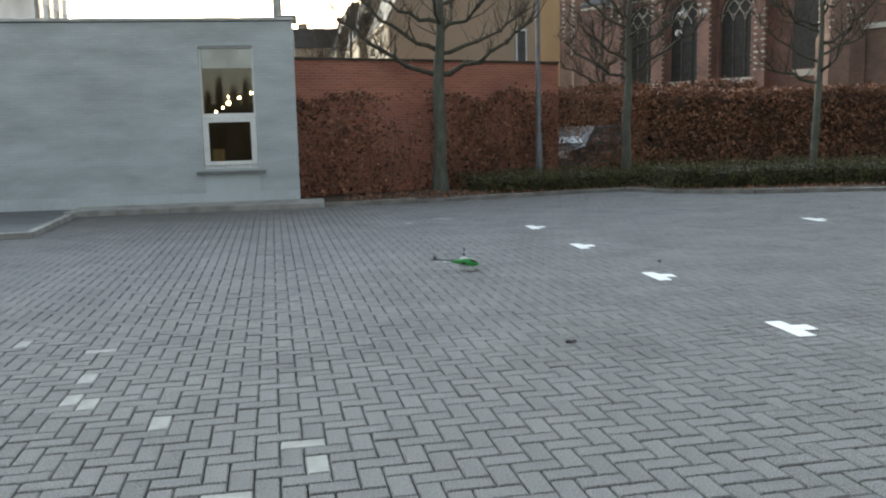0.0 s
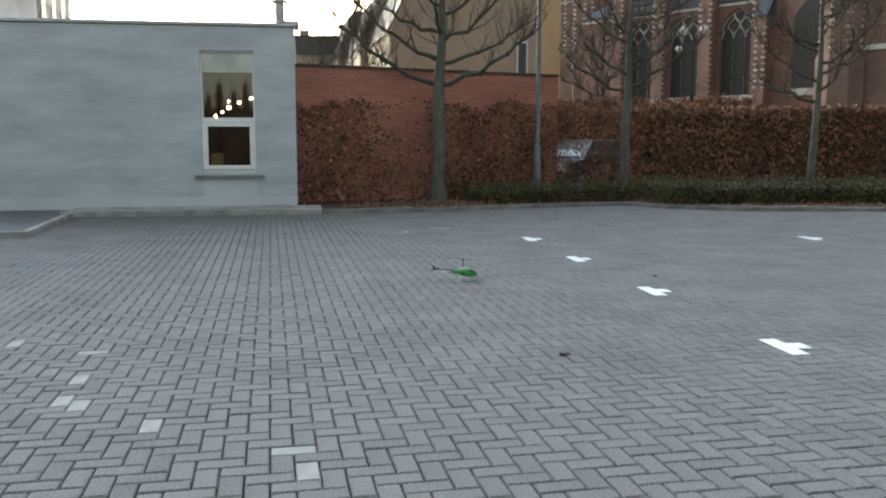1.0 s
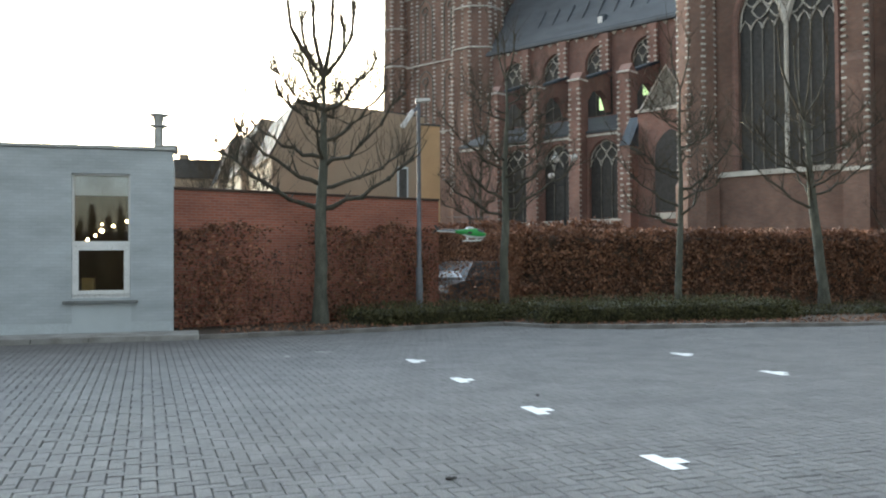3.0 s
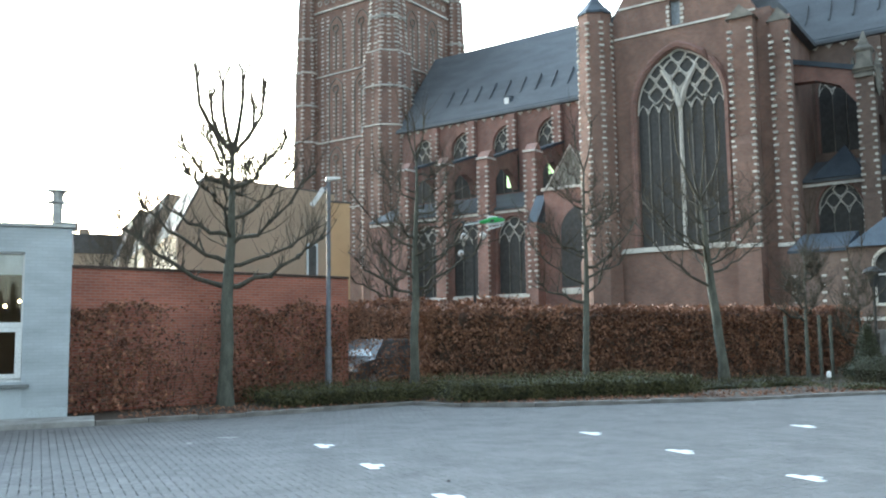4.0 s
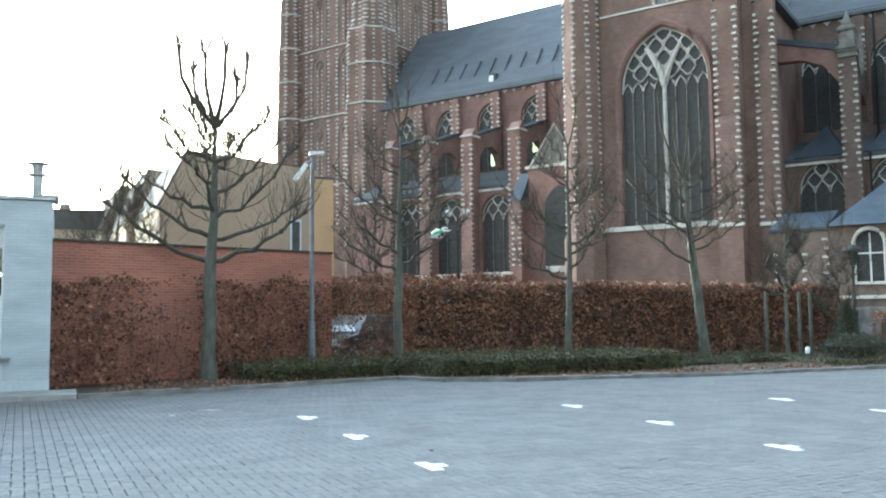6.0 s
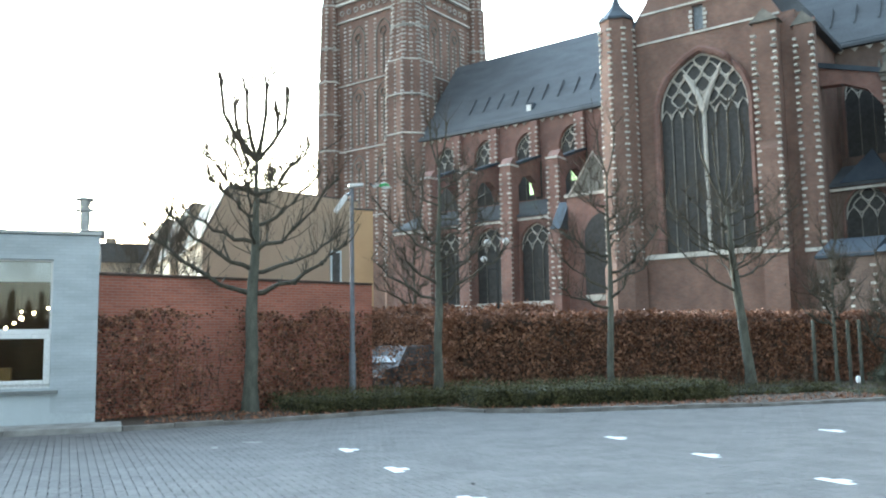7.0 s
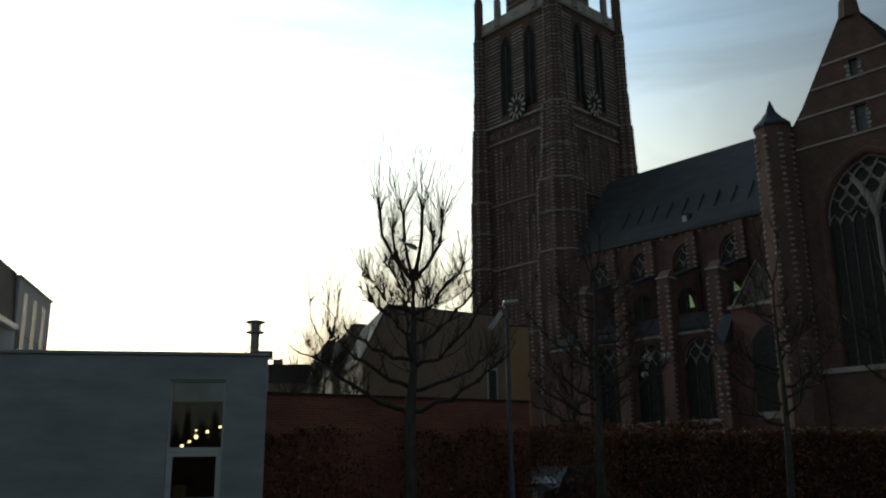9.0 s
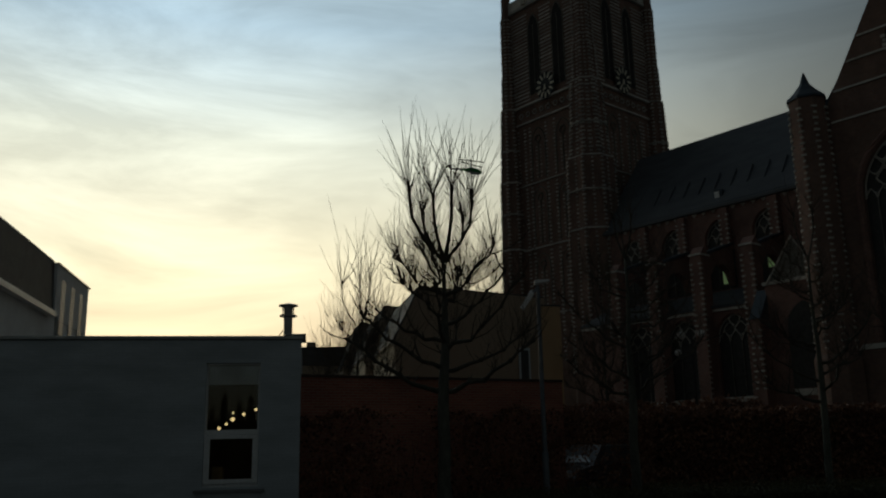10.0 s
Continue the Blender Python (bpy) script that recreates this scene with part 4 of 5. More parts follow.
    part("stone_dressing", b, TOWER_STONE, tow, kind="stuff")
    clock = part("clock", loft([[(p[0], y, p[1]) for p in ((1.28 * math.cos(q * math.pi / 16), Z(26.45) + 1.5 * math.sin(q * math.pi / 16)) for q in range(32))] for y in (-0.42, -0.36)], m=m), IRON, tow, "black clock face with gilded numerals")
    g = bmesh.new()
    for q in range(12):
        a = q * math.pi / 6
        box(-0.11, 0.11, -0.47, -0.42, 0.80, 1.44, 0, g, m @ Matrix.Translation((0, 0, Z(26.45))) @ Matrix.Diagonal((0.86, 1, 1, 1)) @ Matrix.Rotation(a, 4, 'Y'))
    part("dial_ring", g, GOLD, clock, kind="stuff")
    hd = bmesh.new()
    box(-0.05, 0.05, -0.50, -0.46, -0.1, 0.75, 0, hd, m @ Matrix.Translation((0, 0, Z(26.45))) @ Matrix.Rotation(radians(200), 4, 'Y'))
    box(-0.06, 0.06, -0.52, -0.48, -0.1, 0.5, 0, hd, m @ Matrix.Translation((0, 0, Z(26.45))) @ Matrix.Rotation(radians(175), 4, 'Y'))
    part("clock_hand", hd, GOLD, clock)


tower_face("front")
tower_face("side")
for u, w, wide in ((-34.95, 6.75, 1.62), (-42.0, 6.5, 1.0), (-34.4, 13.7, 1.0), (-42.0, 13.5, 1.0)):
    stages = tuple((z, r * wide * (1.14 if wide > 1.2 and z < 20 else 1.0)) for z, r in ((0.4, 1.0), (14.9, 0.98), (15.1, 0.93), (19.9, 0.9), (20.1, 0.84), (23.6, 0.72), (25.5, 0.66), (25.8, 0.54), (28.2, 0.5), (28.4, 0.44), (33.2, 0.42), (33.4, 0.38), (36.2, 0.36), (37.6, 0.05)))
    cb = part("corner_buttress", loft([[(X(u) + KS * r * (1.0 if q % 2 == 0 else 0.86) * math.cos(math.pi / 8 + q * math.pi / 8), X(w) + KS * r * (1.0 if q % 2 == 0 else 0.86) * math.sin(math.pi / 8 + q * math.pi / 8), Z(z)) for q in range(16)] for z, r in stages]), TRANSEPT_BRICK, tow, "octagonal corner buttress banded with stone")
    b = bmesh.new()
    z = 6.0
    while z < 33.0:
        r = next(r0 + (r1 - r0) * (z - z0) / (z1 - z0) for (z0, r0), (z1, r1) in zip(stages, stages[1:]) if z0 <= z <= z1)
        for k in range(0, 16, 1 if wide > 1.2 else 2):
            a = math.pi / 8 + k * math.pi / 8
            s = (0.18 if int(z / 0.28) % 2 else 0.11) * (1.0 if k % 2 == 0 else 0.75) * (1.7 if 20.2 < z < 25.4 and wide > 1.2 else 1.0)
            rr = KS * r * (1.0 if k % 2 == 0 else 0.87)
            box(-s, s, -0.07, 0.07, Z(z), Z(z) + 0.13, 0, b, Matrix.Translation((X(u) + rr * math.cos(a), X(w) + rr * math.sin(a), 0)) @ Matrix.Rotation(a + math.pi / 2, 4, 'Z'))
        z += 0.28
    for zc, rc in ((15.0, 1.07 if wide > 1.2 else 0.96), (17.6, 1.04 if wide > 1.2 else 0.92), (19.95, 0.95 if wide > 1.2 else 0.87), (22.4, 0.78), (25.6, 0.6)):
        loft([ring(X(u), X(w), Z(zc) + dz, KS * rc * wide + o, 8, turn=math.pi / 8) for dz, o in ((-0.05, 0.02), (0.0, 0.10), (0.09, 0.10), (0.14, 0.0))], b)
    part("stone_banding", b, TOWER_STONE, cb, kind="stuff")
oct_r = KS * 3.3
drum = part("octagon", loft([ring(X(-38.2), X(10.1), Z(z), r, 8, turn=math.pi / 8) for z, r in ((33.5, oct_r), (46.0, oct_r * 0.97))]), TRANSEPT_BRICK, tow, "octagonal upper stage of the tower")
b = bmesh.new()
for i in range(30):
    loft([ring(X(-38.2), X(10.1), Z(33.9 + i * 0.4), oct_r + 0.03, 8, turn=math.pi / 8), ring(X(-38.2), X(10.1), Z(34.02 + i * 0.4), oct_r + 0.03, 8, turn=math.pi / 8)], b)
part("stone_banding", b, TOWER_STONE, drum, kind="stuff")
for u, w in ((-36.3, 6.5), (-40.0, 6.5), (-34.45, 8.6), (-34.45, 12.2)):
    part("parapet_pinnacle", loft([ring(X(u), X(w), Z(z), r, 6) for z, r in ((33.5, 0.45), (35.6, 0.42), (36.8, 0.05))]), STONE, tow)
part("parapet", cbox(-41.9, -34.55, 6.45, 6.6, 33.5, 34.3), STONE, tow)
part("parapet", cbox(-34.55, -34.4, 6.6, 13.45, 33.5, 34.3), STONE, tow)

# sacristy, low in front of the choir
sac = thing("sacristy", church_m, "low brick sacristy with pale quoins and a blue slate hipped roof", "building")
part("wall", prism(rect(-7.95, -2.75, 0.4, 4.55), X(-3.0), X(-2.7), [arch(-4.66, 0.46, 2.5, 3.85, 4.3)]), CHOIR_BRICK, sac)
part("side_wall", cbox(-2.95, -2.75, -2.7, 3.3, 0.4, 4.5), CHOIR_BRICK, sac)
part("side_wall", cbox(-7.95, -7.75, -2.7, -0.1, 0.4, 4.5), CHOIR_BRICK, sac)
b = bmesh.new()
c0 = [b.verts.new((X(u), X(w), Z(z))) for u, w, z in ((-6.0, -3.2, 4.5), (-2.55, -3.2, 4.5), (-2.55, 1.5, 4.5), (-6.0, 1.5, 4.5))]
ap = b.verts.new((X(-4.2), X(-0.9), Z(6.3)))
for i in range(4):
    b.faces.new((c0[i], c0[(i + 1) % 4], ap))
b.faces.new(c0)
rf = part("hipped_roof", b, LEAD, sac, "blue-grey hipped roof with a small finial")
part("finial", loft([ring(X(-4.2), X(-0.9), Z(z), r, 8) for z, r in ((6.2, 0.16), (6.4, 0.14), (6.45, 0.22), (6.6, 0.05), (7.0, 0.02))]), LEAD, rf)
part("lean_roof", prism([(X(-3.1), Z(4.5)), (X(-0.4), Z(5.35)), (X(-0.4), Z(4.45)), (X(-3.1), Z(4.4))], X(-8.0), X(-6.02), m=swap), LEAD, sac)
sw = part("window", prism(arch(-4.66, 0.46, 2.5, 3.85, 4.3), X(-2.8), X(-2.78)), DARK_GLASS, sac, "arched window with white bars")
b = tube([(X(-4.66), X(-2.85), Z(2.5)), (X(-4.66), X(-2.85), Z(4.2))], 0.06, 4)
tube([(X(-5.1), X(-2.85), Z(3.5)), (X(-4.2), X(-2.85), Z(3.5))], 0.06, 4, b)
part("bars", b, WHITE_PAINT, sw)
part("surround", tube([(x, X(-3.02), z) for x, z in arch(-4.66, 0.5, 2.45, 3.85, 4.36)], 0.11, 6), STONE, sw, kind="stuff")
part("sill", cbox(-5.25, -4.1, -3.1, -2.9, 2.4, 2.5), STONE, sw)
bw = part("blind_window", prism(arch(-7.3, 0.42, 2.65, 3.8, 4.25), X(-3.0) - 0.012, X(-3.0) + 0.01), CHOIR_BRICK, sac)
part("surround", stones([(-7.74, -3.0, -1), (-6.86, -3.0, 1)], 2.6, 4.0, 0.3, 0.18, 0.1), STONE, bw, kind="stuff")
part("plinth_string", cbox(-8.0, -2.6, -3.14, -2.98, 1.9, 2.02), STONE, sac)
part("plinth", cbox(-8.0, -2.68, -3.07, -3.0, 0.4, 1.9), CHOIR_BRICK, sac)
part("quoining", stones([(-2.75, -3.0, -1), (-6.0, -3.0, -1)], 0.7, 4.3, 0.3, 0.2, 0.12), STONE, sac, kind="stuff")

# plain buildings that close the yard behind the camera
back = thing("rear_building", pose(0, -17, 0, 0, 0, 4), "plain dark brick buildings closing the yard", "building", kind="structure")
part("wall", box(-40, 40, -0.4, 0, 0, 3.5), REAR, back)
part("wall", box(-18, -8, -6, -0.5, 0, 6.2), REAR, back)
part("wall", box(9, 22, -6, -0.5, 0, 5.6), REAR, back)

# ---- trees ----


def curve3(a, b, rise, sag, n=7, wob=0.04, rng=None):
    """A limb's line from a outwards, low at first and turning up towards its end."""
    a, b = Vector(a), Vector(b)
    pts = []
    for i in range(n):
        f = i / (n - 1)
        p = a.lerp(b, f)
        p.z = a.z + (b.z - a.z) * f ** rise - sag * math.sin(f * math.pi)
        if rng and 0 < i < n - 1:
            p += Vector((rng.uniform(-wob, wob), rng.uniform(-wob, wob), rng.uniform(-wob, wob)))
        pts.append(p)
    return pts


def shoots(points, count, length, rng, verts, faces, spread=0.42, r=0.0075):
    """Fine upright shoots growing from a limb, thickest towards its end."""
    for _ in range(count):
        f = rng.random() ** 0.6 * (len(points) - 1)
        i = min(int(f), len(points) - 2)
        p = Vector(points[i]).lerp(Vector(points[i + 1]), f - i)
        ln = length * rng.uniform(0.45, 1.2)
        d = Vector((rng.gauss(0, spread), rng.gauss(0, spread), 1.0)).normalized()
        side = Vector((rng.gauss(0, 0.1), rng.gauss(0, 0.1), 0))
        q = [p, p + d * ln * 0.5 + side * 0.5 * ln, p + d * ln + Vector((0, 0, 0.06)) + side * 0.3 * ln]
        tube_data(q, [r, r * 0.75, r * 0.35], 3, verts, faces)


def bare_tree(x, y, height, trunk_r, fork, limbs, tops, seed, label, lean=(0, 0), twigs=14, shoot=0.8, base=0.05, fine=0.0065, knots=0, spread=0.45):
    """A pollarded street tree in winter: trunk and leader, tiers of limbs with knuckled ends, and shoots."""
    rng = random.Random(seed)
    t = thing("tree", pose(x, y, base), label, "tree", "bare trees of the yard")
    n = 9
    trunk = []
    for i in range(n):
        f = i / (n - 1)
        trunk.append((lean[0] * f + rng.uniform(-0.03, 0.03) * (i > 0), lean[1] * f + rng.uniform(-0.03, 0.03) * (i > 0), height * f))
    rad = [trunk_r * (1.35 if i == 0 else 1.0 - 0.18 * min(i / (n - 1) * height / fork, 1) - 0.62 * max(0, (i / (n - 1) * height - fork) / max(height - fork, 0.1))) for i in range(n)]
    v, f = tube_data(trunk, rad, 10, [], [])
    mesh_part("trunk", v, f, BARK, t, smooth=True)

    def at(z):
        f = min(max(z / height, 0), 1) * (n - 1)
        i = min(int(f), n - 2)
        return Vector(trunk[i]).lerp(Vector(trunk[i + 1]), f - i)
    tv, tf = [], []
    for z, dx, dy, dz, r in limbs:
        a = at(z)
        pts = curve3(a, a + Vector((dx, dy, dz)), 1.35, 0.05, 8, 0.075, rng)
        r *= 1.12
        v, f = tube_data(pts, [r * (1 - 0.62 * i / 7) * rng.uniform(0.9, 1.12) for i in range(7)] + [r * 0.55], 7, [], [])
        # swollen pruning knuckles along the limb, and a few short spurs
        for q in range(knots):
            i = 7 - 2 * q
            p, w = Vector(pts[i]), r * (0.62 + 0.1 * q)
            tube_data([p + Vector((0, 0, -w)), p + Vector((w * 0.2, 0, -w * 0.3)), p + Vector((0, w * 0.2, w * 0.6)), p + Vector((0, 0, w * 1.5))], [w * 0.5, w * 1.25, w * 1.15, w * 0.4], 7, v, f)
        for _ in range(4):
            i = rng.randint(2, 6)
            p = pts[i]
            tube_data([p, p + Vector((rng.uniform(-0.2, 0.2), rng.uniform(-0.2, 0.2), rng.uniform(0.1, 0.3)))], [r * 0.28, r * 0.16], 5, v, f)
        for _ in range(7):
            i = rng.randint(2, 7)
            p = Vector(pts[i])
            d = Vector((dx, dy, 0)).normalized() * rng.uniform(-0.2, 0.7) + Vector((rng.gauss(0, 0.5), rng.gauss(0, 0.5), rng.uniform(0.2, 0.9)))
            ln = rng.uniform(0.35, 0.8)
            q = [p, p + d * ln * 0.5, p + d * ln * 0.8 + Vector((0, 0, 0.15 * ln)), p + d * ln + Vector((rng.gauss(0, 0.05), rng.gauss(0, 0.05), 0.35 * ln))]
            tube_data(q, [r * 0.32, r * 0.26, r * 0.2, r * 0.12], 5, v, f)
            shoots(q[1:], 5 if z > 4.4 or not knots else 2, shoot * 0.6, rng, tv, tf, 0.6, 0.005)
        mesh_part("limb", v, f, LIMB, t, smooth=True)
        shoots(pts[2:], twigs if z > 4.4 or not knots else twigs // 5, shoot, rng, tv, tf, spread, fine)
        shoots(pts[-2:], twigs // 6, shoot * 1.2, rng, tv, tf, spread, fine * 1.1)
    top = at(height)
    for dx, dy, dz, r in tops:
        pts = [top + Vector((0, 0, -0.1)), top + Vector((dx * 0.55, dy * 0.5, dz * 0.28)), top + Vector((dx * 0.92, dy * 0.9, dz * 0.62)), top + Vector((dx, dy, dz))]
        v, f = tube_data(pts + [pts[-1] + Vector((0.01, 0, 0.07)), pts[-1] + Vector((0.0, 0, 0.14))], [r, r * 0.85, r * 0.75, r * 0.7, r * 1.25, r * 0.5], 7, [], [])
        mesh_part("limb", v, f, LIMB, t, smooth=True)
        shoots(pts[1:], twigs // 2, shoot * 0.9, rng, tv, tf, 0.6, fine)
        shoots([pts[-1] + Vector((0, 0, 0.02)), pts[-1] + Vector((0, 0, 0.12))], twigs // 3, shoot * 1.85, rng, tv, tf, 0.34, fine * 1.5)
    mesh_part("twig_mass", tv, tf, TWIG, t, "haze of fine bare shoots", kind="stuff")
    return t


bare_tree(-0.12, 20.55, 6.0, 0.165, 2.7, [
    (2.75, -2.35, 0.3, 1.35, 0.062), (3.3, -1.9, -0.4, 1.25, 0.05), (3.95, -1.7, 0.5, 0.9, 0.048), (4.6, -1.1, -0.3, 0.95, 0.046), (5.1, -1.25, 0.2, 1.0, 0.052), (5.5, -0.75, 0.5, 1.0, 0.04),
    (2.75, 2.15, -0.3, 1.15, 0.06), (3.25, 1.95, 0.5, 0.9, 0.05), (3.75, 1.9, -0.4, 1.7, 0.05), (4.35, 1.5, 0.3, 1.35, 0.048), (5.05, 1.25, -0.2, 1.25, 0.052),
    (3.5, 0.3, 1.6, 1.1, 0.045), (3.9, -0.2, -1.5, 1.2, 0.045), (4.8, 0.4, 1.2, 1.0, 0.04), (5.1, -0.3, -1.1, 0.9, 0.04)],
    [(-0.85, 0.1, 1.75, 0.062), (-0.25, 0.2, 1.6, 0.058), (0.22, -0.1, 1.7, 0.062), (0.72, 0.2, 1.45, 0.05), (-0.5, -0.3, 1.0, 0.045), (0.5, 0.4, 1.0, 0.042)], 3,
    "bare pollarded street tree with tiered knuckled limbs", (0.10, 0.0), 70, 1.05, knots=3)


def young_limbs(rng, z0, z1, reach, count):
    out = []
    for i in range(count):
        z = z0 + (z1 - z0) * i / count
        a = rng.uniform(0, 6.28) if i % 3 else (0.1 if i % 2 else 3.05)
        k = reach * (1 - 0.55 * i / count) * rng.uniform(0.7, 1.1)
        out.append((z, k * math.cos(a), k * math.sin(a), k * rng.uniform(0.35, 0.9), 0.04 * (1 - 0.45 * i / count)))
    return out


r2 = random.Random(11)
bare_tree(4.62, 22.0, 6.3, 0.125, 2.6, young_limbs(r2, 2.6, 6.0, 2.0, 16), [(-0.2, 0.1, 0.9, 0.03), (0.2, -0.1, 1.0, 0.03), (0.0, 0.2, 0.8, 0.025)], 21, "bare young street tree with a straight grey trunk", (0.12, 0), 20, 0.6, spread=0.95)
bare_tree(9.08, 21.15, 6.0, 0.095, 2.3, young_limbs(r2, 2.4, 5.8, 1.7, 15), [(-0.2, 0.1, 1.0, 0.025), (0.2, -0.1, 1.1, 0.025)], 22, "slender bare street tree before the beech hedge", (0.05, 0), 18, 0.6, spread=0.9)
bare_tree(14.25, 23.0, 5.6, 0.15, 3.3, young_limbs(r2, 2.9, 5.5, 2.8, 17), [(-0.7, 0.1, 2.4, 0.04), (0.2, -0.1, 2.6, 0.04), (0.9, 0.2, 2.1, 0.035), (-0.1, 0.3, 2.0, 0.03)], 23, "bare leaning street tree with a fan of upright shoots", (-0.55, 0), 22, 0.8, spread=0.8)
bare_tree(17.35, 23.25, 4.0, 0.06, 2.0, young_limbs(r2, 1.9, 3.8, 1.1, 12), [(-0.2, 0.1, 0.7, 0.02), (0.2, -0.1, 0.8, 0.02)], 24, "thin young tree held between wooden stakes", (0, 0), 26, 0.65, spread=0.7)
bare_tree(5.6, 31.0, 5.6, 0.08, 1.6, young_limbs(r2, 1.5, 5.4, 2.2, 16), [(-0.3, 0.1, 1.6, 0.03), (0.3, -0.1, 1.8, 0.03), (0.0, 0.2, 1.4, 0.025)], 27, "bare many-twigged tree at the foot of the tower", (0.1, 0), 22, 0.8, spread=0.8)
bare_tree(20.9, 25.2, 3.6, 0.04, 1.2, young_limbs(r2, 1.0, 3.4, 0.9, 12), [(-0.2, 0.1, 0.7, 0.02), (0.2, -0.1, 0.8, 0.02)], 28, "thin bare sapling beside the gate", (0, 0), 20, 0.6, spread=0.6)
bare_tree(-2.7, 26.2, 5.2, 0.07, 2.0, [(z, dx, dy, dz, r * 0.45) for z, dx, dy, dz, r in young_limbs(r2, 2.8, 5.0, 1.35, 12)], [(-0.55, 0.1, 1.2, 0.02), (0.35, -0.1, 1.3, 0.02), (0, 0.3, 1.2, 0.018)], 25, "fine-twigged bare tree behind the garden wall", (0, 0), 34, 1.3, fine=0.0062)
bare_tree(0.7, 39.0, 9.4, 0.16, 4.5, young_limbs(r2, 6.2, 9.2, 3.2, 18), [(-0.4, 0.1, 1.0, 0.03), (0.3, -0.1, 1.1, 0.03), (0, 0.3, 1.0, 0.025)], 26, "broad twiggy bare tree behind the end house", (0, 0), 30, 0.9, fine=0.006)
for sx in (16.55, 17.75, 18.15):
    st = thing("tree_stake", pose(sx, 23.2, 0.05), "weathered round wooden tree stake", "stake", "stakes round the young tree")
    part("stake", loft([ring(0, 0, 0, 0.055, 9), ring(0, 0, 2.0, 0.05, 9), ring(0, 0, 2.04, 0.03, 9)]), BARK, st)

# ---- hedges and shrubs ----


def hedge(name, m, length, depth, height, count, seed, label, leaf, core, size=0.06, gaps=None, core_from=0.0, category="hedge", rag=0.0):
    """A clipped hedge: dark twiggy core with an uneven face, twigs, and a shell of leaves."""
    h = thing(name, m, label, category)
    rng = random.Random(seed)
    if core_from < length:
        b = bmesh.new()
        nx, nz = max(4, int((length - core_from) / 0.25)), 8
        rows = []
        for i in range(nx + 1):
            x = core_from + 0.3 + (length - core_from - 0.6) * i / nx
            hh = height - 0.12 + 0.10 * noise.noise((x * 0.9, seed, 0))
            prof = [(0.16, 0.0), (0.12, hh * 0.5), (0.16, hh * 0.93), (0.35, hh), (depth - 0.35, hh), (depth - 0.12, hh * 0.9), (depth - 0.12, 0.0)]
            rows.append([b.verts.new((x, y + 0.07 * noise.noise((x * 2.1, z * 2.3, seed)), z)) for y, z in prof])
        for a, c in zip(rows, rows[1:]):
            for j in range(len(a) - 1):
                b.faces.new((a[j], c[j], c[j + 1], a[j + 1]))
        b.faces.new(rows[0]), b.faces.new(rows[-1])
        part("twig_core", b, core, h)
    tv, tf = [], []
    for _ in range(int(length * 26)):
        x, z = rng.uniform(0, length), rng.uniform(0, height * 0.6)
        y = rng.uniform(0.02, 0.25)
        p = Vector((x, y, z))
        d = Vector((rng.gauss(0, 0.35), rng.gauss(-0.05, 0.12), 1)).normalized()
        tube_data([p, p + d * rng.uniform(0.3, 0.9)], [0.006, 0.002], 3, tv, tf)
    mesh_part("twig_mass", tv, tf, TWIG, h, kind="stuff")

    def sampler(r):
        x = r.uniform(0, length)
        hh = height + rag * noise.noise((x * 1.1, seed, 9)) + 0.10 * noise.noise((x * 0.9, seed, 0)) + 0.05 * noise.noise((x * 4, seed, 3))
        side = r.random()
        if side < 0.10:
            x, y, z = r.choice((0.0, length)) + r.gauss(0, 0.06), r.uniform(0, depth), r.uniform(0.05, hh)
        elif side < 0.68:
            z = r.uniform(0.03, hh)
            y = r.gauss(0.06, 0.07) + 0.10 * noise.noise((x * 1.6, z * 1.8, seed))
        elif side < 0.9:
            z, y = hh + r.gauss(-0.03, 0.06), r.uniform(0, depth)
        else:
            z, y = r.uniform(0.2, hh), depth + r.gauss(-0.05, 0.05)
        if gaps and r.random() > gaps(x, z):
            return None
        if noise.noise((x * 2.6, z * 2.6, seed + 7)) < -0.28 and r.random() < 0.7:
            return None
        return (x, y, z)
    v, f = leaf_cloud(count, sampler, size, seed)
    mesh_part("foliage", v, f, leaf, h, kind="stuff")
    return h


def climb_gaps(x, z):
    """The hedge before the wall thins out towards its middle and top."""
    d = 0.95 - 0.7 * math.exp(-((x - 2.9) / 0.8) ** 2) - 0.5 * max(0, z - 1.5 - 0.5 * noise.noise((x * 1.3, 2.0, 0))) - 0.25 * math.exp(-(x / 0.5) ** 2)
    return max(0.03, d + 0.3 * noise.noise((x * 1.7, z * 1.7, 5)))


hedge("beech_hedge", pose(-3.3, 19.2, 0.05, 0, 0, 28), 6.8, 0.55, 2.3, 12500, 31, "thin brown beech hedge before the red garden wall", CLIMB_LEAF, BEECH_CORE, 0.095, climb_gaps, 99, rag=0.3)
hedge("beech_hedge", pose(2.9, 22.75, 0.05, 0, 0, 11.8), 2.6, 0.9, 2.3, 9000, 32, "sparse end of the beech hedge with gaps", BEECH, BEECH_CORE, 0.07, lambda x, z: 0.5 if x < 1.3 and z < 1.3 else 0.9, 99)
hedge("beech_hedge", pose(5.4, 23.25, 0.05, 0, 0, 11.8), 17.2, 1.0, 2.35, 42000, 33, "long clipped beech hedge still holding its brown leaves", BEECH, BEECH_CORE, 0.105)
hedge("beech_hedge", pose(2.6, 29.6, 0.05, 0, 0, -20), 7.5, 0.9, 2.75, 13000, 39, "tall twiggy beech hedge at the foot of the church", BEECH, BEECH_CORE, 0.11)
